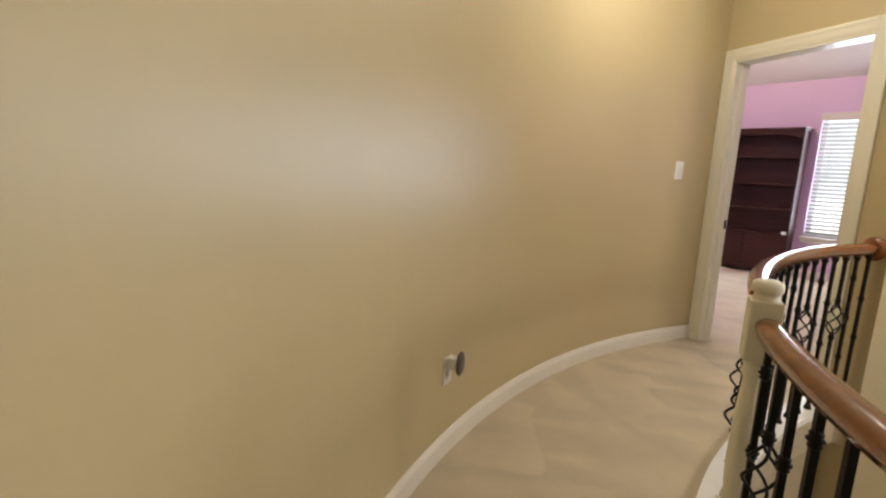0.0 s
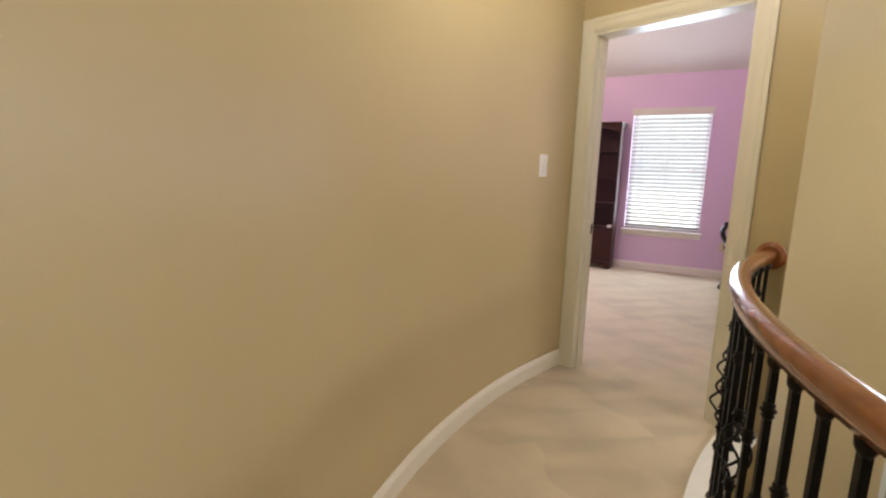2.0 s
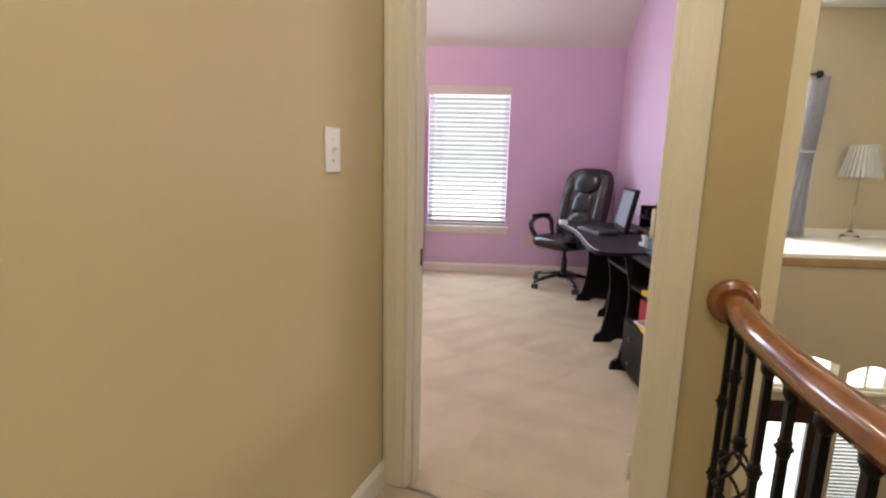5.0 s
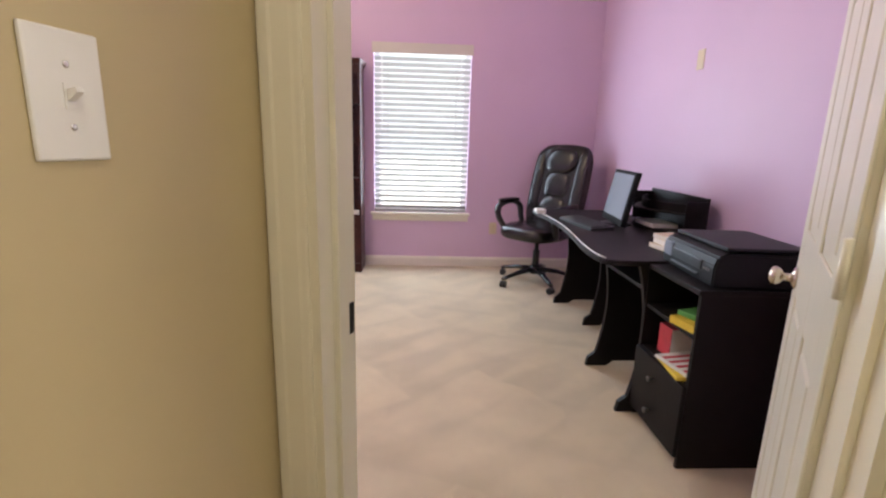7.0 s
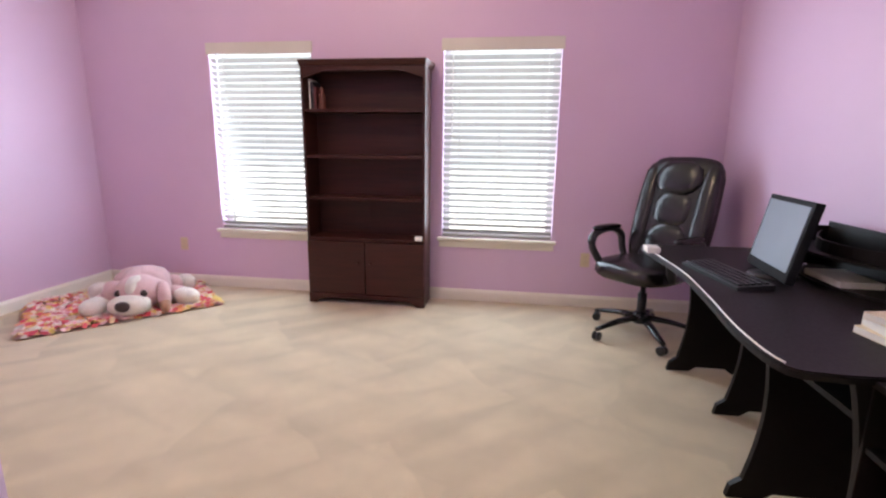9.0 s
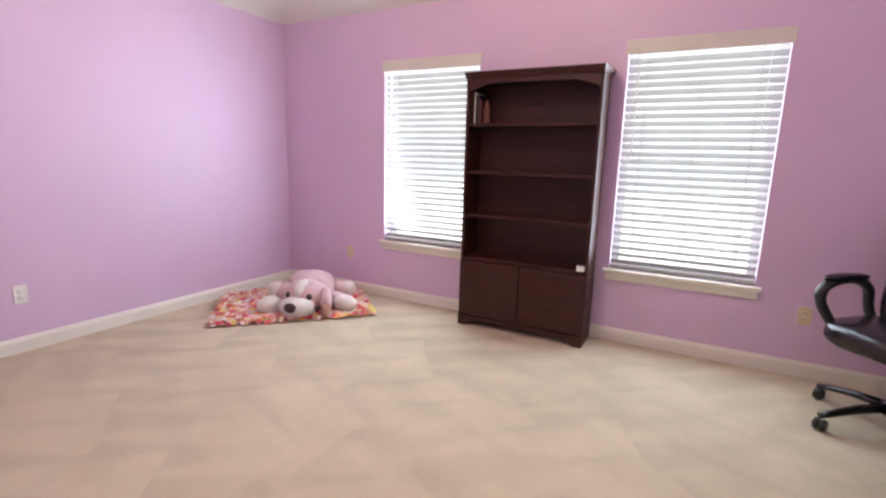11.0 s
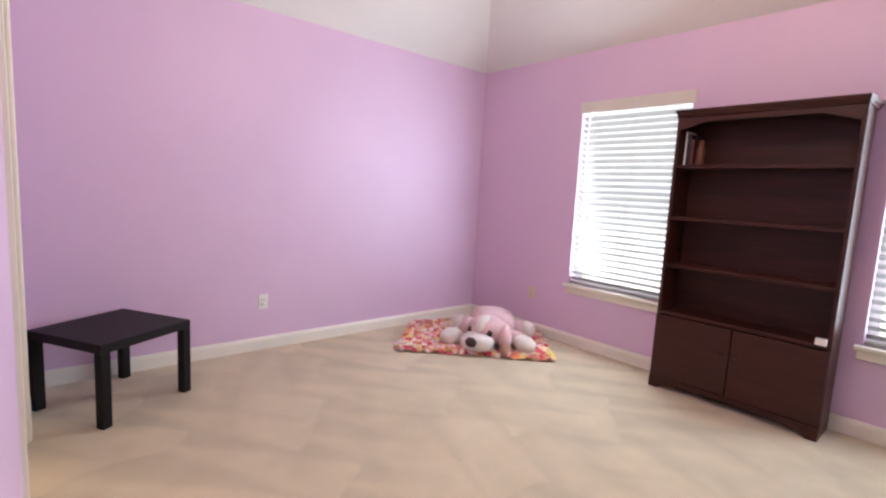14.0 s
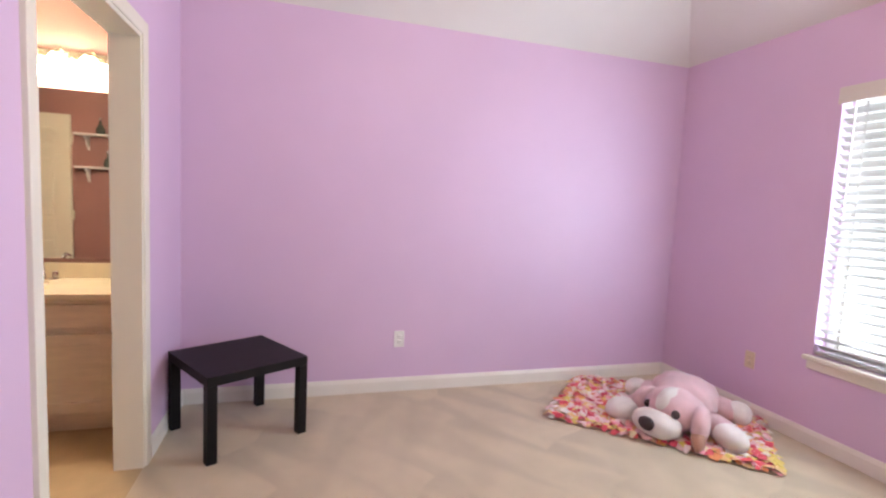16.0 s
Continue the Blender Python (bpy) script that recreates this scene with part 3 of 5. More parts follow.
# ---- office chair ----
def office_chair(m):
    e = thing("office_chair", m, "black padded leather executive office chair on castors", "office chair")
    base = part("star_base", lathe(bmesh.new(), [(0.05, 0.09), (0.055, 0.10), (0.055, 0.15), (0.035, 0.17)], None, 16), GLOSSBLACK, e)
    for i in range(5):
        a = radians(72 * i + 57)
        ca, sa = math.cos(a), math.sin(a)
        bm = tube(bmesh.new(), [(0.03 * ca, 0.03 * sa, 0.13), (0.18 * ca, 0.18 * sa, 0.115), (0.32 * ca, 0.32 * sa, 0.085), (0.36 * ca, 0.36 * sa, 0.075)], [0.033, 0.028, 0.022, 0.018], 8, 0.7)
        leg = part("base_arm", bm, GLOSSBLACK, e)
        for s in (-0.016, 0.016):
            mw = Matrix.Translation((0.35 * ca, 0.35 * sa, 0.03)) @ pose(0, 0, 0, 90, 0, math.degrees(a) + 30) @ Matrix.Translation((0, 0, s))
            bm = lathe(bmesh.new(), [(0.022, -0.011), (0.029, -0.008), (0.029, 0.008), (0.022, 0.011)], mw, 14)
            part("castor_wheel", bm, BLACKPLAST, leg)
    part("gas_lift", lathe(bmesh.new(), [(0.03, 0.14), (0.03, 0.30), (0.018, 0.30), (0.018, 0.40)], None, 14), BLACKPLAST, e)
    part("tilt_mechanism", B(-0.12, 0.12, -0.09, 0.09, 0.385, 0.43, bevel=0.012), BLACKPLAST, e)
    bm = tube(bmesh.new(), [(0.02, -0.09, 0.405), (0.03, -0.2, 0.40), (0.03, -0.27, 0.395)], 0.008, 8)
    part("tilt_lever", bm, BLACKPLAST, e)
    # seat: x forward
    bm = blob(bmesh.new(), (0.03, 0, 0.475), (0.28, 0.27, 0.075), None, 4, 0.03, 5, 3.2)
    part("seat", bm, LEATHER, e)
    for y in (-0.13, 0.0, 0.13):
        bm = blob(bmesh.new(), (0.06, y, 0.512), (0.22, 0.072, 0.032), None, 3, 0.05, 7, 2.6)
        part("seat_cushion", bm, LEATHER, e)
    tilt = pose(-0.20, 0, 0.47, 0, -14, 0)
    bm = blob(bmesh.new(), (0, 0, 0.37), (0.06, 0.275, 0.40), None, 4, 0.02, 4, 5.0)
    bm.transform(tilt)
    part("backrest", bm, LEATHER, e)
    for z, hz, hy, dx, p in ((0.615, 0.12, 0.165, 0.058, 2.5), (0.40, 0.13, 0.14, 0.040, 3.0), (0.17, 0.13, 0.15, 0.046, 2.8)):
        bm = blob(bmesh.new(), (dx, 0, z), (0.035, hy, hz), None, 3, 0.08, 6, p)
        bm.transform(tilt)
        part("back_cushion", bm, LEATHER, e)
    for side in (-1, 1):
        bm = blob(bmesh.new(), (0.035, side * 0.215, 0.36), (0.045, 0.062, 0.35), None, 4, 0.05, 5, 2.8)
        bm.transform(tilt)
        part("side_bolster", bm, LEATHER, e)
    for s in (-1, 1):
        y = s * 0.285
        pts = [(-0.16, y * 0.93, 0.46), (-0.14, y * 1.03, 0.55), (-0.12, y * 1.06, 0.66), (-0.02, y * 1.07, 0.71), (0.1, y * 1.07, 0.705), (0.19, y * 1.06, 0.67), (0.205, y * 1.03, 0.60), (0.16, y * 0.98, 0.52), (0.12, y * 0.9, 0.46)]
        sm = []
        for i in range(len(pts) - 1):
            for k in range(4):
                t = k / 4
                p = [Vector(pts[max(0, min(len(pts) - 1, i + j))]) for j in (-1, 0, 1, 2)]
                sm.append(0.5 * ((2 * p[1]) + (p[2] - p[0]) * t + (2 * p[0] - 5 * p[1] + 4 * p[2] - p[3]) * t * t + (3 * p[1] - p[0] - 3 * p[2] + p[3]) * t ** 3))
        sm.append(Vector(pts[-1]))
        part("armrest_loop", tube(bmesh.new(), sm, 0.029, 10, 0.85), BLACKPLAST, e)
        bm = blob(bmesh.new(), (0.04, y * 1.07, 0.722), (0.15, 0.036, 0.022), None, 3, 0.02, 4, 2.6)
        part("armrest_pad", bm, LEATHER, e)
    return e


CHAIR = (1.195, 3.19, 222)
office_chair(pose(CHAIR[0], CHAIR[1], 0, 0, 0, CHAIR[2]) @ Matrix.Scale(1.02, 4))


# ---- entry door ----
def panel_door(name, m, w, h, label, knob_h=0.95, knobs=True):
    """A six-panel leaf: hinge at x = 0, leaf towards +x, faces at y = -t and 0."""
    t = 0.036
    e = thing(name, m, label, "door")
    core = part("leaf", B(0, w, -t + 0.006, -0.006, 0.012, h), TRIM, e)
    st = 0.115
    cols = ((st, w / 2 - 0.05), (w / 2 + 0.05, w - st))
    rows = ((0.22, 0.86), (1.04, 1.62), (1.72, h - 0.12))
    xs = [0, st, w / 2 - 0.05, w / 2 + 0.05, w - st, w]
    for y0, y1 in ((-t, -t + 0.0065), (-0.0065, 0)):
        bm = bmesh.new()
        for a, b in ((0, 1), (2, 3), (4, 5)):
            box(bm, xs[a], xs[b], y0, y1, 0.012, h, bevel=0.002, seg=1)
        zs = [0.012, rows[0][0], rows[0][1], rows[1][0], rows[1][1], rows[2][0], rows[2][1], h]
        for a in (0, 2, 4, 6):
            box(bm, st, w - st, y0 + 0.0004, y1 - 0.0004, zs[a], zs[a + 1], bevel=0.002, seg=1)
        part("stiles_and_rails", bm, TRIM, e)
    for c0, c1 in cols:
        for r0, r1 in rows:
            bm = B(c0 + 0.03, c1 - 0.03, -t + 0.001, -0.001, r0 + 0.03, r1 - 0.03, bevel=0.005, seg=1)
            part("raised_panel", bm, TRIM, e)
    for z in (0.25, 1.08, h - 0.22):
        bm = tube(bmesh.new(), [(-0.006, 0.004, z - 0.045), (-0.006, 0.004, z + 0.045)], 0.007, 8)
        box(bm, -0.005, 0.03, -0.002, 0.0015, z - 0.044, z + 0.044)
        part("hinge", bm, TRIM, e, "cream painted hinge")
    if knobs:
        prof = [(0.031, 0), (0.031, 0.004), (0.026, 0.009), (0.012, 0.012), (0.010, 0.03), (0.020, 0.036), (0.027, 0.047), (0.026, 0.057), (0.016, 0.064), (0.003, 0.066)]
        part("door_knob", lathe(bmesh.new(), prof, pose(w - 0.065, 0, knob_h, -90), 20), BRASS, e, "satin nickel round door knob")
        part("door_knob", lathe(bmesh.new(), prof, pose(w - 0.065, -t, knob_h, 90), 20), BRASS, e, "satin nickel round door knob")
    return e


hx, hy = dw(DOORW - 0.033, 0.128)
panel_door("entry_door", pose(hx, hy, 0, 0, 0, 53.7), 0.815, DOORH - 0.03, "cream six-panel door standing open against the curved wall", 0.895)
# strike plate on the jamb
e = tagged(new("strike_plate"), "dark metal strike plate on the door jamb", "strike plate")
bm = B(0, 0.0035, -0.024, 0.024, -0.032, 0.032, bevel=0.001, seg=1)
bm.transform(Matrix(((DIRX, NX, 0, 0), (DIRY, NY, 0, 0), (0, 0, 1, 0), (0, 0, 0, 1))))
sx, sy = dw(0.0182, 0.088)
e.matrix_world = pose(sx, sy, 0.90)
part("plate", bm, IRON, e)


# ---- plates ----
def wall_plate(name, label, m, material, w, h, kind):
    """A plate that stands on a wall whose outward side is +y of m."""
    e = thing(name, m, label, "switch" if kind == "toggle" else "outlet" if kind == "outlet" else "wall plate")
    part("plate", B(-w / 2, w / 2, 0, 0.006, -h / 2, h / 2, bevel=0.0025), material, e)
    if kind == "toggle":
        part("toggle_slot", B(-0.006, 0.006, 0.0055, 0.0075, -0.013, 0.013), material, e)
        part("toggle", prism(bmesh.new(), [(0.006, -0.006), (0.02, 0.004), (0.018, 0.009), (0.006, 0.006)], -0.004, 0.004, Matrix(((0, 0, 1, 0), (1, 0, 0, 0), (0, 1, 0, 0), (0, 0, 0, 1)))), material, e)
        for z in (-0.03, 0.03):
            part("screw", lathe(bmesh.new(), [(0.0035, 0), (0.0035, 0.0008), (0.002, 0.0014)], pose(0, 0.006, z, -90), 10), CHROME, e)
    elif kind == "outlet":
        for z in (-0.02, 0.02):
            s = part("socket", lathe(bmesh.new(), [(0.017, 0), (0.0165, 0.002), (0.012, 0.0025)], pose(0, 0.006, z, -90), 18), material, e)
            bm = B(-0.008, -0.0055, 0.0078, 0.0092, z - 0.004, z + 0.006)
            box(bm, 0.0055, 0.008, 0.0078, 0.0092, z - 0.004, z + 0.005)
            part("slot_pair", bm, BLACKPLAST, s)
        part("screw", lathe(bmesh.new(), [(0.003, 0), (0.003, 0.0008), (0.002, 0.0012)], pose(0, 0.006, 0, -90), 10), CHROME, e)
    return e


def on_arc(r, a, z, inward=True):
    x, y = CX + r * math.cos(radians(a)), CY + r * math.sin(radians(a))
    return pose(x, y, z, 0, 0, a + 90)


wall_plate("light_switch", "white single toggle light switch plate on tan wall", on_arc(R_HALL, 165.9, 1.278), WHITEPLAST, 0.079, 0.126, "toggle")
wall_plate("wall_outlet", "white duplex outlet low on the lilac wall", pose(LX, 1.453, 0.38, 0, 0, -90), WHITEPLAST, 0.074, 0.118, "outlet")
wall_plate("wall_outlet", "ivory duplex outlet low beside the stuffed dog", pose(-2.745, WY, 0.389, 0, 0, 180), IVORYPLAST, 0.072, 0.116, "outlet")
wall_plate("wall_outlet", "ivory duplex outlet behind the office chair", pose(0.87, WY, 0.40, 0, 0, 180), IVORYPLAST, 0.072, 0.116, "outlet")
wall_plate("cable_plate", "ivory blank plate high on the pink wall", pose(RX, 2.03, 1.775, 0, 0, 90), IVORYPLAST, 0.072, 0.116, "blank")
HALL_OUT = 200.6
wall_plate("wall_outlet", "white outlet low on the curved tan wall", on_arc(R_HALL, HALL_OUT, 0.385), WHITEPLAST, 0.074, 0.118, "outlet")
e = thing("plug_in_night_light", on_arc(R_HALL, HALL_OUT, 0.417), "oval smoky plug-in night light in the wall outlet", "night light")
bm = blob(bmesh.new(), (0, 0.062, 0.01), (0.034, 0.012, 0.052), None, 3, 0, 1, 2.2)
part("shade", bm, mat("smoked_shade", (0.12, 0.10, 0.09), 0.3, 0.3, 0.2, 40, 120, 0.1), e)
part("plug", B(-0.02, 0.02, 0.0095, 0.05, -0.02, 0.03, bevel=0.005), WHITEPLAST, e)


# ---- stair railing ----
def polar(r, a, z):
    return (CX + r * math.cos(radians(a)), CY + r * math.sin(radians(a)), z)


RZ = 0.895
NEWEL_A = 204.2


def rail_r(a):
    """The rail swings out a little from the stairwell wall towards the newel."""
    return 2.665 + 0.0017 * (min(a, NEWEL_A) - 162)


CURBWHITE = mat("curb_paint", (0.76, 0.74, 0.68), 0.35, 0, 0.05, 6, 150, 0.04)
rail = thing("stair_railing", pose(0, 0, 0), "curved wooden handrail on black iron balusters with white newel", "railing")


curb = [162.4 + 70.6 * i / 70 for i in range(71)]
bm = prism(bmesh.new(), [polar(rail_r(a) - 0.055, a, 0)[:2] for a in curb] + [polar(rail_r(a) + 0.085, a, 0)[:2] for a in curb[::-1]], 0.001, 0.032)
struct("landing_curb", bm, CURBWHITE, "white painted curved landing nosing board", "nosing")


def rail_section(s=1.0):
    p = [(-0.030, 0.0), (-0.026, -0.012), (-0.018, -0.030), (0.018, -0.030), (0.026, -0.012), (0.030, 0.0), (0.031, 0.012), (0.026, 0.022), (0.014, 0.030), (0, 0.0325), (-0.014, 0.030), (-0.026, 0.022), (-0.031, 0.012)]
    return [(x * s, y * s) for x, y in p]


bm = sweep(bmesh.new(), [polar(rail_r(a), a, RZ) for a in [162.0 + (NEWEL_A - 1 - 162.0) * i / 44 for i in range(45)]], rail_section())
for f in bm.faces:
    f.smooth = len(f.verts) == 4
part("handrail", bm, RAILWOOD, rail, "varnished red-brown wooden handrail")
bm = sweep(bmesh.new(), [polar(2.73, NEWEL_A + 1 + (233 - NEWEL_A) * i / 36, RZ - 0.055) for i in range(37)], rail_section())
for f in bm.faces:
    f.smooth = len(f.verts) == 4
part("handrail", bm, RAILWOOD, rail, "varnished red-brown wooden handrail")
rx, ry, _ = polar(rail_r(161.6), 161.6, 0)
part("rosette", lathe(bmesh.new(), [(0.062, 0), (0.064, 0.008), (0.056, 0.016), (0.046, 0.02), (0.043, 0.028)], pose(rx, ry, RZ, 90, 0, DOOR_TURN), 28), RAILWOOD, rail, "round dark wooden rosette")
nx, ny, _ = polar(rail_r(NEWEL_A), NEWEL_A, 0)
bm = bmesh.new()
mrot = pose(nx, ny, 0, 0, 0, NEWEL_A)
sub = B(-0.045, 0.045, -0.045, 0.045, 0.032, 0.30, bevel=0.004)
box(sub, -0.047, 0.047, -0.047, 0.047, 0.75, 0.918, bevel=0.006)
lathe(sub, [(0.040, 0.30), (0.036, 0.315), (0.043, 0.33), (0.036, 0.345), (0.040, 0.38), (0.043, 0.45), (0.039, 0.58), (0.031, 0.67), (0.030, 0.695), (0.041, 0.71), (0.034, 0.725), (0.044, 0.75)], None, 24)
lathe(sub, [(0.046, 0.914), (0.040, 0.920), (0.036, 0.930), (0.037, 0.936), (0.045, 0.940), (0.047, 0.952), (0.045, 0.964), (0.030, 0.971), (0.004, 0.974)], None, 24)
sub.transform(mrot @ Matrix.Diagonal((0.80, 0.80, 0.993, 1)))
part("newel_post", sub, TRIM, rail, "cream painted turned newel post")


def baluster_mesh(kind):
    h = RZ - 0.03
    bm = bmesh.new()
    a = 0.0075
    if kind == "basket":
        box(bm, -a, a, -a, a, 0.032, 0.44)
        box(bm, -a, a, -a, a, 0.60, h)
    else:
        box(bm, -a, a, -a, a, 0.032, h)
    lathe(bm, [(0.019, 0.032), (0.017, 0.045), (0.010, 0.06)], None, 8)
    for z in ((0.42, 0.62) if kind == "basket" else (0.30, 0.52, 0.74) if kind == "triple" else (0.40, 0.62)):
        lathe(bm, [(0.008, z - 0.02), (0.014, z - 0.013), (0.011, z - 0.007), (0.018, z), (0.011, z + 0.007), (0.014, z + 0.013), (0.008, z + 0.02)], None, 8)
    lathe(bm, [(0.008, h - 0.035), (0.016, h - 0.02), (0.017, h - 0.004)], None, 8)
    return bm


def basket_mesh():
    bm = bmesh.new()
    for k in range(4):
        pts = []
        for i in range(13):
            u = i / 12
            r = 0.008 + 0.034 * math.sin(math.pi * u)
            a = radians(90 * k + 200 * u)
            pts.append((r * math.cos(a), r * math.sin(a), 0.44 + 0.16 * u))
        tube(bm, pts, 0.0042, 6)
    return bm


kinds = {k: baluster_mesh(k) for k in ("basket", "plain", "triple")}
meshes = {}
for i in range(33):
    a = 162.4 + i * 2.3
    if abs(a - NEWEL_A) < 1.4:
        continue
    kind = ("plain", "triple", "basket")[i % 3]
    if kind not in meshes:
        ob = part("baluster", kinds[kind], IRON, rail, "black wrought iron baluster")
        meshes[kind] = ob.data
    else:
        ob = new("baluster", meshes[kind])
        ob.parent = rail
    x, y, _ = polar(rail_r(a) if a < NEWEL_A else 2.73, a, 0)
    ob.matrix_basis = pose(x, y, 0, 0, 0, a)
    if kind == "basket":
        if "twist" not in meshes:
            tw = part("basket_twist", basket_mesh(), IRON, ob)
            meshes["twist"] = tw.data
        else:
            tw = new("basket_twist", meshes["twist"])
            tw.parent = ob
kinds["basket"] = None


# ---- desk ----
desk = thing("computer_desk", pose(-0.08, -0.105, 0), "black-brown desk with a waved front edge and curved legs", "desk")
front = []
ctrl = [(1.31, 1.13), (1.14, 1.125), (1.04, 1.17), (1.03, 1.40), (1.07, 1.75), (1.10, 2.1), (1.09, 2.45), (1.08, 2.72), (1.16, 2.80)]
for i in range(len(ctrl) - 1):
    for k in range(6):
        t = k / 6
        p = [Vector(ctrl[max(0, min(len(ctrl) - 1, i + j))]) for j in (-1, 0, 1, 2)]
        q = 0.5 * ((2 * p[1]) + (p[2] - p[0]) * t + (2 * p[0] - 5 * p[1] + 4 * p[2] - p[3]) * t * t + (3 * p[1] - p[0] - 3 * p[2] + p[3]) * t ** 3)
        front.append((q.x, q.y))
front.append(ctrl[-1])
bm = prism(bmesh.new(), front + [(1.78, 2.80), (1.78, 1.13)], 0.728, 0.752)
bmesh.ops.bevel(bm, geom=[e for e in bm.edges if abs(e.verts[0].co.z - e.verts[1].co.z) < 1e-4], offset=0.004, segments=2, affect="EDGES")
part("desktop", bm, BLACKWOOD, desk)


def desk_leg(x0, y, depth):
    """A side panel with a concave front edge, flared at the foot."""
    poly = [(x0, 0.0), (x0 + 0.01, 0.05)]
    for i in range(9):
        u = i / 8
        poly.append((x0 + 0.015 + 0.075 * math.sin(math.pi * (0.15 + 0.7 * u)), 0.08 + 0.60 * u))
    poly += [(x0 + 0.035, 0.728), (x0 + depth, 0.728), (x0 + depth, 0.0), (x0 + depth - 0.1, 0.0), (x0 + depth - 0.14, 0.03), (x0 + 0.16, 0.03), (x0 + 0.12, 0.0)]
    return prism(bmesh.new(), poly, -0.012, 0.012, Matrix(((1, 0, 0, 0), (0, 0, -1, y), (0, 1, 0, 0), (0, 0, 0, 1))))


for x0, y, d in ((1.17, 1.16, 0.56), (1.19, 1.645, 0.56), (1.38, 2.26, 0.38), (1.30, 2.74, 0.46)):
    part("leg_panel", desk_leg(x0, y, d), BLACKWOOD, desk)
part("modesty_panel", B(1.745, 1.76, 1.175, 2.725, 0.30, 0.727), BLACKWOOD, desk)
part("keyboard_shelf", B(1.25, 1.70, 1.175, 1.63, 0.60, 0.618), BLACKWOOD, desk)

# ---- printer cabinet ----
cab = thing("printer_cabinet", pose(1.167, 0.632, 0), "black-brown open cabinet with a drawer below, beside the desk", "cabinet")
cd, cw, chh = 0.40, 0.42, 0.742
part("side_panel", B(0, cd, 0, 0.018, 0, chh - 0.02, bevel=0.0015), BLACKWOOD, cab)
part("side_panel", B(0, cd, cw - 0.018, cw, 0, chh - 0.02, bevel=0.0015), BLACKWOOD, cab)
part("top_panel", B(-0.012, cd, -0.006, cw + 0.004, chh - 0.02, chh, bevel=0.003), BLACKWOOD, cab)
part("back_panel", B(cd - 0.012, cd - 0.004, 0.018, cw - 0.018, 0.03, chh - 0.02), BLACKWOOD, cab)
for z in (0.05, 0.355, 0.555):
    part("shelf", B(0.006, cd - 0.013, 0.018, cw - 0.018, z - 0.016, z, bevel=0.0015), BLACKWOOD, cab)
dr = part("drawer_front", B(-0.014, 0.004, 0.008, cw - 0.008, 0.045, 0.35, bevel=0.003), BLACKWOOD, cab)
for z in (0.12, 0.27):
    part("knob", lathe(bmesh.new(), [(0.006, 0), (0.006, 0.012), (0.012, 0.018), (0.013, 0.024), (0.006, 0.028)], pose(-0.014, cw / 2 + 0.02, z, 0, -90), 14), PEWTER, dr, "small pewter knob")
RED = mat("red_cover", (0.55, 0.05, 0.07), 0.5, 0, 0.1, 20, 200, 0.03)
YELLOW = mat("yellow_cover", (0.75, 0.55, 0.05), 0.5, 0, 0.1, 20, 200, 0.03)
GREEN = mat("green_cover", (0.12, 0.40, 0.10), 0.5, 0, 0.1, 20, 200, 0.03)
for name, mt, x, y, z, dx, dy, dz, rz, rx_, lab in (
        ("folder", YELLOW, 1.33, 0.78, 0.557, 0.24, 0.16, 0.03, 12, 0, "yellow paper folder on the cabinet shelf"),
        ("folder", GREEN, 1.36, 0.80, 0.588, 0.22, 0.15, 0.02, 20, 0, "green paper folder on the cabinet shelf"),
        ("book", RED, 1.36, 0.98, 0.357, 0.20, 0.09, 0.13, 4, 0, "red covered book on the cabinet shelf"),
        ("magazine", PAPER, 1.34, 0.83, 0.374, 0.27, 0.19, 0.012, 10, 0, "white magazine with red stripes on the cabinet shelf"),
        ("magazine", YELLOW, 1.33, 0.82, 0.357, 0.26, 0.20, 0.015, -6, 0, "yellow magazine on the cabinet shelf")):
    e = thing(name, pose(x - 0.093, y - 0.048, z, 0, 0, rz), lab, name)
    part("cover", B(-dx / 2 + 0.05, dx / 2 + 0.05, -dy / 2, dy / 2, 0, dz, bevel=0.001, seg=1), mt, e)
    if dz > 0.014 and name != "magazine":
        part("page_block", B(-dx / 2 + 0.054, dx / 2 + 0.046, -dy / 2 - 0.0008, dy / 2 - 0.004, 0.003, dz - 0.003), PAPER, e)
    if mt is PAPER:
        for k in range(4):
            part("stripe", B(-dx / 2 + 0.06, dx / 2 + 0.04, -0.08 + 0.042 * k, -0.062 + 0.042 * k, dz, dz + 0.0015), RED, e)

# ---- printer ----
pr = thing("printer", pose(1.217, 0.662, chh + 0.001, 0, 0, -4), "dark grey inkjet printer on the cabinet", "printer")
poly = [(0, 0.012), (0.004, 0.0), (0.36, 0.0), (0.36, 0.125), (0.05, 0.132), (0.012, 0.115), (0.0, 0.08)]
bm = prism(bmesh.new(), poly, 0, 0.43, Matrix(((1, 0, 0, 0), (0, 0, 1, 0), (0, 1, 0, 0), (0, 0, 0, 1))))
bmesh.ops.bevel(bm, geom=list(bm.edges), offset=0.006, segments=2, affect="EDGES")
part("body", bm, DARKPLAST, pr)
part("scanner_lid", B(0.045, 0.355, 0.012, 0.418, 0.1335, 0.150, bevel=0.006), DARKPLAST, pr)
part("paper_slot", B(-0.003, 0.01, 0.09, 0.34, 0.045, 0.085, bevel=0.003), BLACKPLAST, pr)
part("output_tray", B(-0.012, 0.05, 0.10, 0.33, 0.022, 0.03, bevel=0.002), BLACKPLAST, pr)
part("control_panel", B(-0.0035, 0.02, 0.345, 0.415, 0.04, 0.10, bevel=0.003), SCREEN, pr)
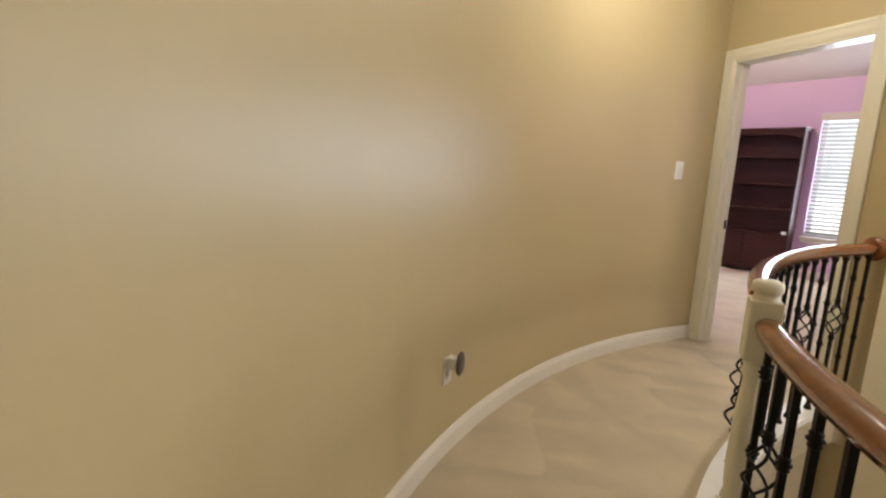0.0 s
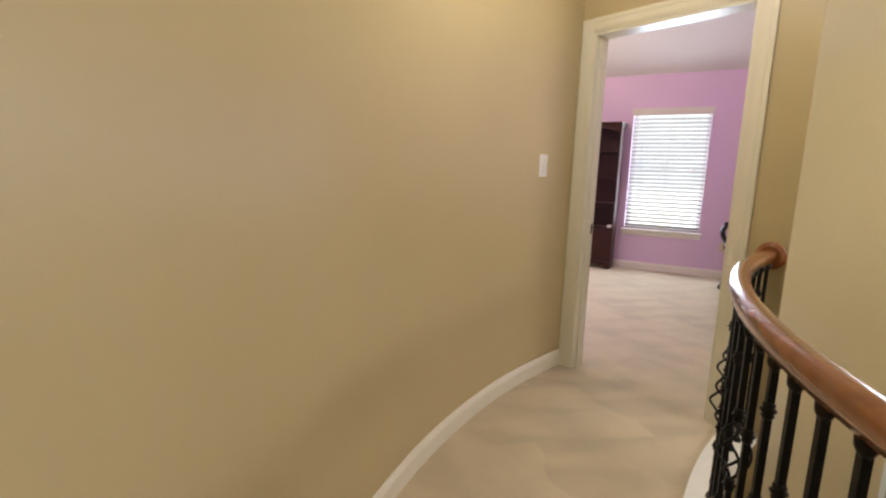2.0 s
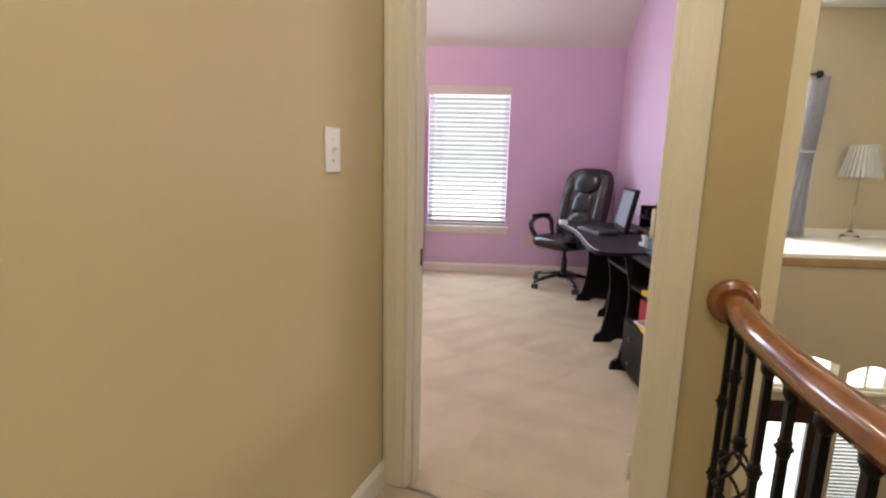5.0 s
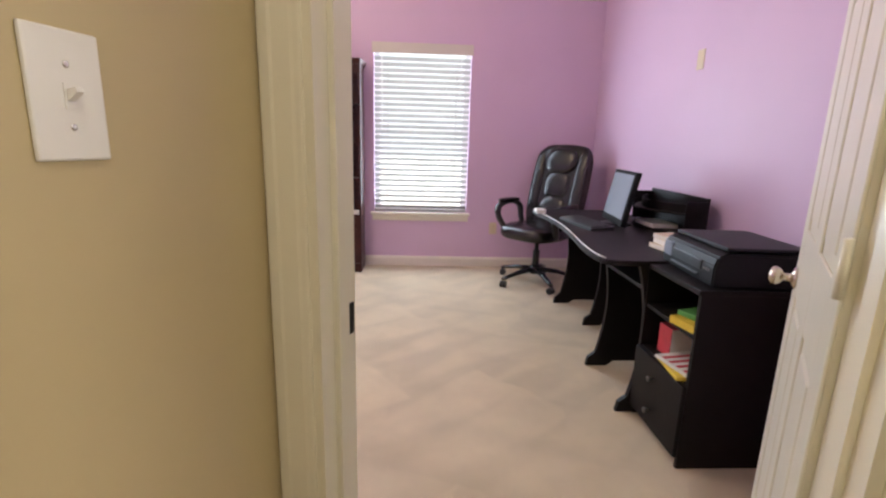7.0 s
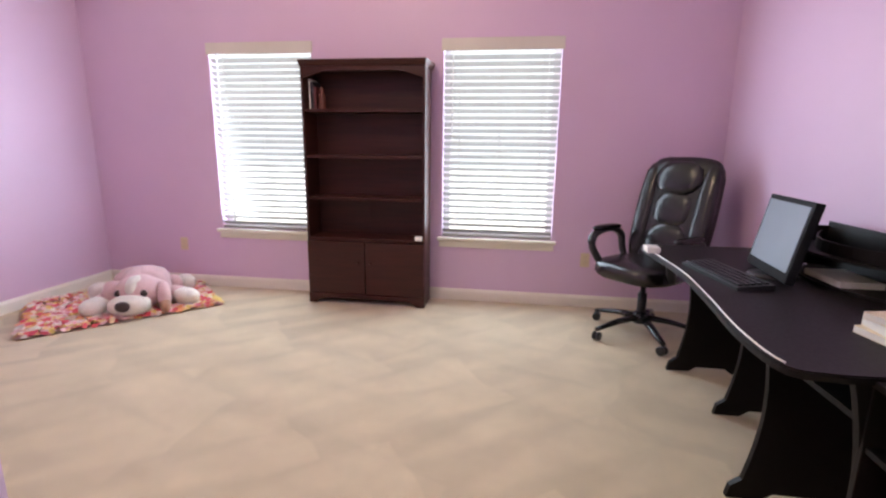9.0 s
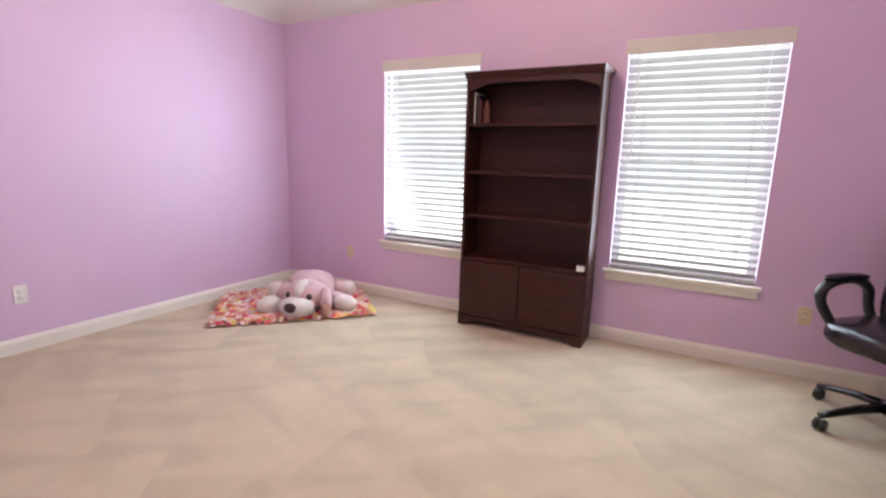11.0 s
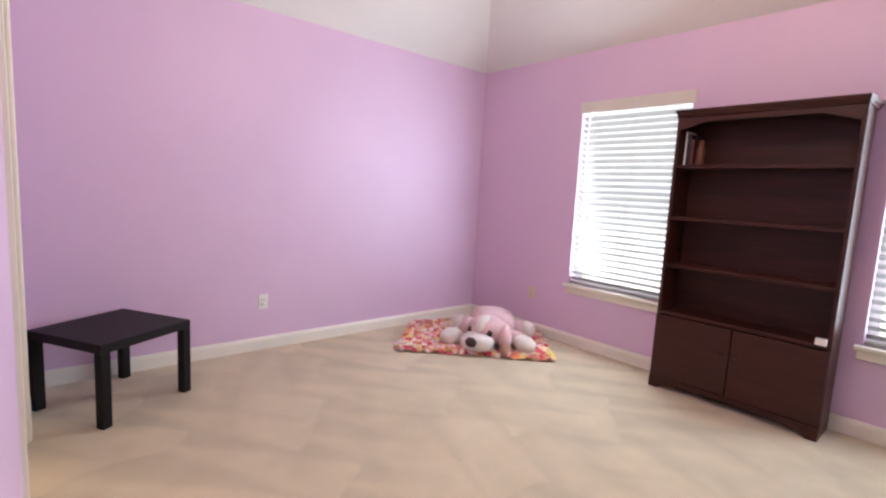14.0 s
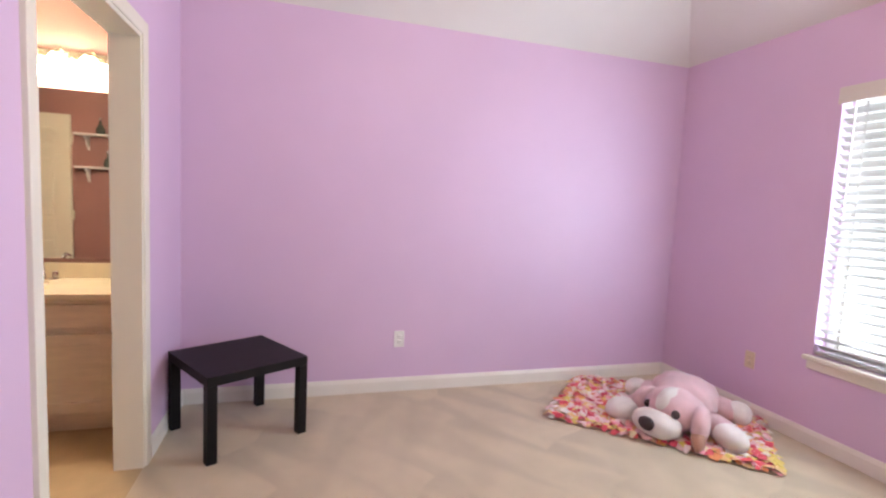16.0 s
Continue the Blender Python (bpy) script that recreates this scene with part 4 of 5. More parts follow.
for k in range(3):
    part("button", lathe(bmesh.new(), [(0.006, 0), (0.006, 0.002), (0.004, 0.003)], pose(-0.002, 0.03 + 0.018 * k, 0.06, 0, -90), 10), PEWTER, pr)

# ---- monitor, keyboard ----
mo = thing("computer_monitor", pose(1.375, 2.04, 0.752, 0, 0, -6), "black flat monitor with a pale screen on the desk", "monitor")
tilt = pose(0, 0, 0.015, 0, 11, 0)
for nm, bm, mt in (("frame", B(0, 0.035, -0.214, 0.214, 0.0, 0.338, bevel=0.005), BEZEL), ("screen", B(-0.0025, 0.002, -0.192, 0.192, 0.042, 0.316, bevel=0.0005, seg=1), SCREEN)):
    bm.transform(tilt)
    part(nm, bm, mt, mo)
part("stand_base", lathe(bmesh.new(), [(0.10, 0.0), (0.10, 0.006), (0.06, 0.012), (0.02, 0.016)], pose(0.04, 0, 0), 24), BLACKPLAST, mo)
part("stand_neck", B(0.025, 0.05, -0.03, 0.03, 0.012, 0.10, bevel=0.006), BLACKPLAST, mo)
kb = thing("keyboard", pose(1.19, 1.98, 0.7525, 0, 0, 8), "black keyboard on the desk in front of the monitor", "keyboard")
part("case", prism(bmesh.new(), [(-0.075, 0), (0.075, 0), (0.075, 0.024), (-0.075, 0.012)], -0.22, 0.22, Matrix(((1, 0, 0, 0), (0, 0, 1, 0), (0, 1, 0, 0), (0, 0, 0, 1)))), BLACKPLAST, kb)
bm = bmesh.new()
for r in range(5):
    for c in range(16):
        x, y = -0.055 + r * 0.026, -0.205 + c * 0.0262
        z = 0.012 + 0.08 * (x + 0.075)
        box(bm, x - 0.009, x + 0.009, y, y + 0.021, z + 0.0005, z + 0.008)
tagged(part("key_field", bm, BLACKPLAST, kb), kind="stuff")

# ---- desk organiser, books, cable ----
og = thing("desk_organiser", pose(1.62, 1.94, 0.752), "black curved two-tier desk organiser with papers", "organiser")
for z in (0.0, 0.115):
    poly = [(0.13, -0.345)] + [(0.13 - 0.24 * math.sin(math.pi * (0.08 + 0.84 * i / 12)), -0.345 + 0.69 * i / 12) for i in range(13)] + [(0.13, 0.345)]
    part("tray", prism(bmesh.new(), poly, z + 0.001, z + 0.012), BLACKWOOD, og)
pp = [(0.118 - 0.21 * math.sin(math.pi * (0.08 + 0.84 * i / 12)) + 0.03, -0.335 + 0.67 * i / 12, 0.127) for i in range(13)]
part("curved_back", sweep(bmesh.new(), [(0.125, -0.337, 0.0), (0.125, 0.337, 0.0)], [(0, 0.0), (0.01, 0.0), (0.01, 0.22), (0, 0.22)]), BLACKWOOD, og)
for y in (-0.34, 0.33):
    part("side", B(0.0, 0.125, y, y + 0.01, 0.012, 0.20, bevel=0.002), BLACKWOOD, og)
part("lip", sweep(bmesh.new(), pp, [(0, 0), (0.006, 0), (0.006, 0.05), (0, 0.05)]), BLACKWOOD, og)
pa = thing("paper_stack", pose(1.61, 1.94, 0.7645), "loose white papers in the desk organiser", "papers")
part("sheets", B(-0.06, 0.10, -0.12, 0.12, 0, 0.025, bevel=0.001, seg=1), PAPER, pa)
bk = [(0.0, 0.20, 0.14, 0.022, 8), (0.0222, 0.19, 0.13, 0.03, -4), (0.0525, 0.17, 0.12, 0.02, 14)]
for z, l, w, h, r in bk:
    e = thing("paperback_book", pose(1.39, 1.26, 0.752 + z, 0, 0, r), "cream paperback book in a small stack on the desk", "book", "books stacked on the desk")
    part("page_block", B(-w / 2, w / 2, -l / 2, l / 2, 0.0015, h - 0.0015), PAPER, e)
    bm = B(-w / 2 - 0.001, w / 2 + 0.001, -l / 2 - 0.001, l / 2 + 0.001, h - 0.0014, h)
    box(bm, -w / 2 - 0.001, w / 2 + 0.001, -l / 2 - 0.001, l / 2 + 0.001, 0, 0.0014)
    part("cover", bm, IVORYPLAST, e)
cable = thing("white_cable", pose(-0.08, -0.105, 0), "white cable along the desk edge, also standing in for the edge highlight", "cable")
# cord follows the long edge, so its white doubles as the edge's highlight
pts = [(x + 0.012, y, 0.756) for x, y in front[12:44]]
part("cord", tube(bmesh.new(), pts, 0.003, 8), WHITEPLAST, cable)
part("adapter", B(1.06, 1.13, 2.52, 2.60, 0.7522, 0.785, bevel=0.006), WHITEPLAST, cable)

# ---- books on the top shelf ----
for x, h, w, mt, lab in ((-1.366, 0.23, 0.010, PAPER, "white book on the bookcase shelf"), (-1.354, 0.21, 0.026, BLACKPLAST, "black book on the bookcase shelf"), (-1.326, 0.17, 0.02, mat("maroon_cover", (0.10, 0.02, 0.02), 0.5), "maroon book on the bookcase shelf")):
    e = thing("book", pose(x, 3.53, 1.5755), lab, "book", "books on the bookcase")
    part("cover", B(0, w, 0, 0.15, 0, h, bevel=0.002), mt, e)
    part("page_block", B(0.003, w - 0.003, 0.004, 0.147, h - 0.002, h + 0.0008), PAPER, e)
fg = thing("ornament", pose(-1.262, 3.54, 1.5755), "small orange-brown ornament on the bookcase shelf", "ornament")
part("body", lathe(bmesh.new(), [(0.028, 0), (0.03, 0.01), (0.022, 0.05), (0.03, 0.09), (0.02, 0.12), (0.012, 0.13), (0.018, 0.15), (0.005, 0.17)], None, 16), mat("terracotta", (0.12, 0.035, 0.02), 0.5, 0, 0.2, 30, 150, 0.1), fg)


# ---- rug and stuffed dog ----
def petal_material(name, stops):
    m = mat(name, (0.5, 0.2, 0.2), 0.9, 0, 0.1, 60, 300, 0.2, sheen=0.2)
    nt = m.node_tree
    g = nt.nodes.new("ShaderNodeNewGeometry")
    r = nt.nodes.new("ShaderNodeValToRGB")
    r.color_ramp.interpolation = "CONSTANT"
    for i, c in enumerate(stops):
        el = r.color_ramp.elements[i] if i < 2 else r.color_ramp.elements.new(i / len(stops))
        el.position, el.color = i / len(stops), (*c, 1)
    nt.links.new(g.outputs["Random Per Island"], r.inputs[0])
    nt.links.new(r.outputs[0], nt.nodes["Principled BSDF"].inputs["Base Color"])
    return m


RUGCOL = petal_material("rag_petals", [(0.72, 0.10, 0.12), (0.80, 0.35, 0.38), (0.85, 0.55, 0.55), (0.80, 0.62, 0.15), (0.82, 0.70, 0.45), (0.78, 0.30, 0.12), (0.85, 0.68, 0.66), (0.62, 0.06, 0.10), (0.80, 0.50, 0.22), (0.86, 0.80, 0.72)])
rug = thing("rag_rug", pose(-2.845, 3.10, 0, 0, 0, 46), "shaggy rag rug of red, pink and yellow scraps on the carpet", "rug")
part("backing", B(-0.60, 0.60, -0.43, 0.43, 0.001, 0.008), mat("rug_backing", (0.6, 0.3, 0.25), 0.95, 0, 0.2, 30, 200, 0.3), rug)
rnd = random.Random(5)
vs, fs = [], []
for i in range(2600):
    x, y = rnd.uniform(-0.625, 0.625), rnd.uniform(-0.455, 0.455)
    a, l, w = rnd.uniform(0, 6.283), rnd.uniform(0.03, 0.055), rnd.uniform(0.014, 0.026)
    z, lift = rnd.uniform(0.008, 0.016), rnd.uniform(0.006, 0.032)
    ca, sa = math.cos(a), math.sin(a)
    k = len(vs)
    for u, v, h in ((-l, -w * 0.6, z), (-l, w * 0.6, z), (0, w, z + lift), (0, -w, z + lift), (l, w * 0.7, z + lift * 0.5), (l, -w * 0.7, z + lift * 0.5)):
        vs.append((x + u * ca - v * sa, y + u * sa + v * ca, h))
    fs += [(k, k + 3, k + 2, k + 1), (k + 3, k + 5, k + 4, k + 2)]
me = bpy.data.meshes.new("shag")
me.from_pydata(vs, [], fs)
me.materials.append(RUGCOL)
o = new("shag", me)
o.parent = rug
o["kind"] = "stuff"

PLUSHPINK = mat("pink_plush", (0.70, 0.46, 0.47), 0.95, 0, 0.12, 9, 130, 0.9, sheen=0.5, spec=0.1)
PLUSHWHITE = mat("white_plush", (0.80, 0.74, 0.68), 0.95, 0, 0.08, 9, 130, 0.9, sheen=0.5, spec=0.1)
PLUSHDARK = mat("dark_plush", (0.05, 0.03, 0.03), 0.6, 0, 0.1, 9, 130, 0.4)
PLUSHTAN = mat("tan_plush", (0.40, 0.20, 0.13), 0.9, 0, 0.1, 9, 130, 0.6, sheen=0.3)


def stuffed_dog(m):
    """x points where the dog looks; y to its left."""
    bm = bmesh.new()
    def lump(c, r, mt, rz=0, ry=0, p=2.0, l=0.07, turn=0):
        n0 = len(bm.faces)
        c = pose(-0.02, 0, 0, 0, 0, turn) @ Vector(c)
        rz += turn
        blob(bm, c, r, pose(0, 0, 0, 0, ry, rz), 3, l, 3.0, p)
        bm.faces.ensure_lookup_table()
        for f in bm.faces[n0:]:
            f.material_index = mt
    lump((-0.25, 0.02, 0.150), (0.22, 0.20, 0.150), 0, 0, 0, 2.3, 0.10)
    lump((-0.40, -0.05, 0.145), (0.14, 0.17, 0.125), 0, 0, 0, 2.2, 0.12)
    hd = -24
    lump((0.02, 0, 0.150), (0.17, 0.185, 0.138), 0, turn=hd)
    lump((0.055, 0.0, 0.195), (0.135, 0.078, 0.10), 1, turn=hd)
    lump((0.195, 0, 0.086), (0.115, 0.155, 0.082), 1, 0, 0, 2.3, 0.03, hd)
    lump((0.298, 0.0, 0.104), (0.03, 0.058, 0.044), 2, 0, 0, 2, 0.0, hd)
    for s in (-1, 1):
        lump((0.155, s * 0.098, 0.172), (0.024, 0.026, 0.029), 2, 0, 0, 2, 0.0, hd)
        lump((0.03, s * 0.190, 0.125), (0.115, 0.055, 0.112), 0, s * 25, 20, 2.2, 0.04, hd)
        lump((0.10, s * 0.225, 0.058), (0.10, 0.042, 0.056), 3, s * 30, 15, 2.2, 0.04, hd)
        lump((-0.05, s * 0.25, 0.075), (0.14, 0.085, 0.072), 0, s * 40, 0, 2.3)
        lump((0.06, s * 0.325, 0.075), (0.12, 0.088, 0.074), 1, s * 35, 0, 2.2, 0.03)
        lump((-0.42, s * 0.22, 0.080), (0.14, 0.09, 0.078), 0, s * 60, 0, 2.3)
        lump((-0.39, s * 0.335, 0.082), (0.085, 0.075, 0.08), 1, s * 60, 0, 2.2, 0.03)
    lump((-0.58, 0.0, 0.12), (0.09, 0.035, 0.035), 0, 0, 30)
    me = bpy.data.meshes.new("stuffed_dog")
    bm.to_mesh(me)
    bm.free()
    for mt in (PLUSHPINK, PLUSHWHITE, PLUSHDARK, PLUSHTAN):
        me.materials.append(mt)
    ob = new("stuffed_dog", me)
    ob.matrix_world = m
    return tagged(ob, "large pink and white plush dog lying on the rag rug", "stuffed toy")


stuffed_dog(pose(-2.606, 3.02, 0.012, 0, 0, -52) @ Matrix.Scale(0.94, 4))


# ---- bathroom ----
VINYL = mat("bathroom_vinyl", (0.50, 0.36, 0.20), 0.4, 0, 0.12, 5, 60, 0.06)
LAMINATE = mat("vanity_paint", (0.82, 0.74, 0.60), 0.4, 0, 0.06, 6, 60, 0.05, stretch=(1, 1, 6))
MARBLE = mat("cultured_marble", (0.84, 0.76, 0.58), 0.15, 0, 0.06, 6, 60, 0.0, coat=0.3)
struct("floor_bathroom", B(-3.9, -1.78, -2.6, BY - 0.06, -0.2, -0.004), VINYL, "tan sheet vinyl bathroom floor", "floor")
struct("floor_threshold", B(BD0, BD1, BY - 0.12, BY, -0.003, 0.001), VINYL, "tan vinyl door threshold", "floor")
struct("wall_bathroom_west", B(-3.9, -3.78, -2.6, BY - 0.12, 0, 2.5), MAUVE, "mauve painted bathroom wall", "wall")
struct("wall_bathroom_east", B(-1.80, -1.68, -2.6, BY - 0.12, 0, 2.5), MAUVE, "mauve painted bathroom wall with shelves", "wall")
struct("wall_bathroom_south", B(-3.78, -1.80, -2.7, -2.6, 0, 2.5), MAUVE, "mauve painted bathroom wall", "wall")
struct("ceiling_bathroom", B(-3.9, -1.68, -2.7, BY - 0.12, 2.5, 2.58), CEIL, "white bathroom ceiling", "ceiling")
va = thing("bathroom_vanity", pose(-3.77, -0.16, 0), "cream painted vanity cabinet below the bathroom mirror", "vanity")
part("body", B(0, 0.52, -1.3, 0, 0.09, 0.745), LAMINATE, va)
part("toe_kick", B(0, 0.47, -1.29, -0.01, -0.003, 0.09), LAMINATE, va)
for k in range(3):
    y1 = -0.04 - k * 0.42
    d = part("cabinet_door", B(0.52, 0.537, y1 - 0.38, y1, 0.13, 0.56, bevel=0.004), LAMINATE, va)
    for a, b, z0, z1 in ((0.38, 0.325, 0.13, 0.56), (0.055, 0, 0.13, 0.56), (0.325, 0.055, 0.13, 0.185), (0.325, 0.055, 0.505, 0.56)):
        part("door_rail", B(0.5375, 0.556, y1 - a, y1 - b, z0, z1, bevel=0.003), LAMINATE, d)
    part("false_drawer", B(0.52, 0.535, y1 - 0.38, y1, 0.59, 0.72, bevel=0.004), LAMINATE, va)
vt = thing("countertop", pose(-3.77, -0.16, 0.7455), "cream cultured marble vanity top with a moulded basin", "countertop")
part("slab", B(0, 0.56, -1.31, 0.01, 0, 0.035, bevel=0.006), MARBLE, vt)
part("backsplash", B(0, 0.02, -1.31, 0.01, 0.0352, 0.13, bevel=0.004), MARBLE, vt)
part("basin_rim", lathe(bmesh.new(), [(0.21, 0.035), (0.20, 0.042), (0.18, 0.040), (0.12, 0.0355)], pose(0.30, -0.66, 0), 28), MARBLE, vt)
fc = thing("basin_faucet", pose(-3.66, -0.70, 0.7807), "chrome basin faucet on the vanity top", "faucet")
part("base", B(-0.03, 0.03, -0.08, 0.08, 0, 0.015, bevel=0.006), CHROME, fc)
part("spout", tube(bmesh.new(), [(0, 0, 0.015), (0.01, 0, 0.10), (0.06, 0, 0.125), (0.12, 0, 0.105)], 0.012, 10), CHROME, fc)
for y in (-0.06, 0.06):
    part("tap_handle", lathe(bmesh.new(), [(0.015, 0.015), (0.018, 0.03), (0.016, 0.05), (0.01, 0.055)], pose(0, y, 0), 14), CHROME, fc)
mi = thing("bathroom_mirror", pose(-3.778, -0.8, 0), "large frameless wall mirror above the vanity", "mirror")
part("glass", B(0, 0.006, -0.67, 0.645, 0.90, 1.93, bevel=0.001, seg=1), MIRROR, mi)
vl = thing("vanity_light", pose(-3.778, -0.69, 2.10), "four-globe vanity light bar, lit, above the mirror", "light fixture")
part("back_bar", B(0, 0.025, -0.33, 0.33, -0.03, 0.05, bevel=0.006), BRASS, vl)
SHADEGLOW = mat("lit_glass_shade", (0.95, 0.88, 0.75), 0.4, 0, 0.02, 5, 60, 0, emit=((1.0, 0.86, 0.62), 75.0))
for k in range(4):
    y = -0.24 + 0.16 * k
    part("arm", tube(bmesh.new(), [(0.02, y, 0.03), (0.07, y, 0.055), (0.11, y, 0.03)], 0.009, 8), BRASS, vl)
    part("shade_cap", lathe(bmesh.new(), [(0.028, -0.0), (0.026, 0.02), (0.01, 0.035)], pose(0.11, y, 0.005), 16), BRASS, vl)
    part("glass_shade", lathe(bmesh.new(), [(0.03, 0.0), (0.055, -0.03), (0.068, -0.08), (0.072, -0.12), (0.074, -0.122), (0.02, -0.125)], pose(0.11, y, 0.004), 20), SHADEGLOW, vl)
for z in (1.86, 1.55):
    sh = thing("wall_shelf", pose(-1.80, -1.10, z), "small white wall shelf with scroll brackets", "shelf", "bathroom shelves")
    part("board", B(-0.13, 0, -0.20, 0.20, -0.018, 0, bevel=0.003), WHITEPLAST, sh)
    for y in (-0.12, 0.12):
        poly = [(0, 0), (-0.10, 0), (-0.095, -0.02), (-0.06, -0.03), (-0.05, -0.07), (-0.02, -0.10), (0, -0.13)]
        part("bracket", prism(bmesh.new(), poly, y - 0.009, y + 0.009, Matrix(((1, 0, 0, 0), (0, 0, 1, 0), (0, 1, 0, -0.0185), (0, 0, 0, 1)))), WHITEPLAST, sh)
    bo = thing("bottle", pose(-1.86, -1.10 + (0.0 if z > 1.7 else 0.06), z), "small dark glass bottle on the wall shelf", "bottle")
    part("bottle_body", lathe(bmesh.new(), [(0.03, 0.0), (0.036, 0.01), (0.037, 0.05), (0.022, 0.085), (0.011, 0.10), (0.011, 0.13)], None, 16), mat("dark_bottle", (0.10, 0.12, 0.10), 0.15, 0.2, 0.1), bo)
    part("stopper", blob(bmesh.new(), (0, 0, 0.145), (0.016, 0.016, 0.02), None, 2), CHROME, bo)
panel_door("closet_door", pose(-1.801, -1.36, 0, 0, 0, -90), 0.72, 2.03, "cream panelled door in the bathroom", 0.95)

# ---- foyer ----
WOODFLOOR = mat("dark_floor_boards", (0.10, 0.045, 0.02), 0.25, 0, 0.3, 3, 50, 0.03, stretch=(1, 8, 1), second=(0.06, 0.028, 0.014))
FY, LOW = 2.80, -3.0
struct("floor_foyer", B(-0.5, 6.6, -5.6, FY + 0.2, LOW - 0.1, LOW), WOODFLOOR, "dark polished wooden foyer floor", "floor")
bm = curved(bmesh.new(), R_RAIL + 0.02, R_RAIL + 0.10, 160, 234, 70, LOW, -0.25)
struct("wall_under_landing", bm, FOYER_PAINT, "tan wall below the curved landing", "wall")
bm = bmesh.new()
D0, D1, DT = 3.0, 3.86, -1.0
S0, S1 = 3.95, 4.40
box(bm, 1.9, D0, FY, FY + 0.12, LOW, 0.40)
box(bm, D1, S0, FY, FY + 0.12, LOW, 0.40)
box(bm, S1, 6.6, FY, FY + 0.12, LOW, 0.40)
box(bm, D0, D1, FY, FY + 0.12, DT, -0.86)
box(bm, S0, S1, FY, FY + 0.12, DT, -0.86)
box(bm, S0, S1, FY, FY + 0.12, LOW, LOW + 0.3)
for x0, x1, zc, rise in ((D0, D1, -0.60, 0.09), (S0, S1, -0.68, 0.08)):
    n = 12
    poly = [(x0, 0.40)] + [(x0 + (x1 - x0) * i / n, zc + rise * math.sin(math.pi * i / n)) for i in range(n + 1)] + [(x1, 0.40)]
    prism(bm, poly, 0, 0.12, Matrix(((1, 0, 0, 0), (0, 0, 1, FY), (0, 1, 0, 0), (0, 0, 0, 1))))
struct("wall_foyer_front", bm, FOYER_PAINT, "tan front wall of the foyer with arched transoms", "wall")
struct("wall_foyer_west", B(1.89, 1.912, 0.88, 4.3, LOW, 3.1), FOYER_PAINT, "tan foyer side wall", "wall")
struct("wall_foyer_east", B(6.6, 6.7, -5.6, 4.3, LOW, 3.1), FOYER_PAINT, "tan foyer side wall", "wall")
struct("wall_foyer_south", B(-1.3, 6.7, -5.7, -5.6, LOW, HC + 0.1), FOYER_PAINT, "tan wall at the back of the landing", "wall")
struct("ledge", B(1.92, 6.6, FY - 0.02, 4.16, 0.44, 0.50, bevel=0.006), CURBWHITE, "deep white plant ledge below the foyer window", "ledge")
struct("trim_ledge", B(1.98, 6.6, FY - 0.035, FY - 0.021, 0.385, 0.465, bevel=0.005), mat("ledge_trim_wood", (0.36, 0.22, 0.10), 0.4, 0, 0.1, 5, 60), "brown wooden trim along the ledge", "trim")
struct("baseboard", B(4.12, 6.6, 4.142, 4.158, 0.502, 0.60, bevel=0.003), BASEB, "white baseboard on the ledge", "baseboard")
bm = bmesh.new()
UX0, UX1, UZ0, UZ1 = 2.85, 3.98, 0.95, 2.28
box(bm, 1.98, UX0, 4.16, 4.26, 0.5, 3.1)
box(bm, UX1, 6.6, 4.16, 4.26, 0.5, 3.1)
box(bm, UX0, UX1, 4.16, 4.26, 0.5, UZ0)
box(bm, UX0, UX1, 4.16, 4.26, UZ1, 3.1)
struct("wall_niche", bm, FOYER_PAINT, "tan wall behind the plant ledge", "wall")
struct("ceiling_niche", B(1.98, 6.6, FY, 4.3, 3.1, 3.2), CEIL, "white ceiling over the plant ledge", "ceiling")
struct("wall_niche_header", B(1.98, 6.6, FY - 0.1, FY, HC + 0.1, 3.2), FOYER_PAINT, "tan header over the ledge opening", "wall")
wf = tagged(new("window_3"), "white framed bright foyer window over the ledge", "window", "", "structure")
for a in ((UX0, UX0 + 0.04, UZ0, UZ1), (UX1 - 0.04, UX1, UZ0, UZ1), (UX0 + 0.04, UX1 - 0.04, UZ0, UZ0 + 0.04), (UX0 + 0.04, UX1 - 0.04, UZ1 - 0.04, UZ1), (3.40, 3.43, UZ0 + 0.04, UZ1 - 0.04)):
    part("window_frame", B(a[0], a[1], 4.19, 4.23, a[2], a[3], bevel=0.003), WHITEPLAST, wf)
g = part("pane", B(UX0 + 0.04, UX1 - 0.04, 4.208, 4.213, UZ0 + 0.04, UZ1 - 0.04), GLASS, wf)
g.visible_shadow = False
for i, (x0, x1, cuts) in enumerate(((D0, D1, 3), (S0, S1, 2))):
    tw = tagged(new("window_%d" % (4 + i)), "arched white transom window above the front door", "window", "", "structure")
    part("window_sill", B(x0 - 0.03, x1 + 0.03, FY - 0.03, FY - 0.001, -0.90, -0.862, bevel=0.004), TRIM, tw)
    for k in range(1, cuts):
        x = x0 + (x1 - x0) * k / cuts
        part("muntin", B(x - 0.008, x + 0.008, FY + 0.05, FY + 0.07, -0.858, -0.55), TRIM, tw)
    part("window_frame", B(x0, x1, FY + 0.04, FY + 0.08, -0.86, -0.845), TRIM, tw)
DOORWOOD = mat("front_door_wood", (0.035, 0.015, 0.010), 0.35, 0, 0.3, 4, 50, 0.05, stretch=(1, 1, 8))
fd = thing("front_door", pose(D0, FY + 0.04, LOW), "dark stained wooden front door with a glass light", "front door")
dh = DT - LOW
part("door_head", B(0.0, D1 - D0, 0, 0.05, dh - 0.26, dh - 0.002, bevel=0.004), DOORWOOD, fd)
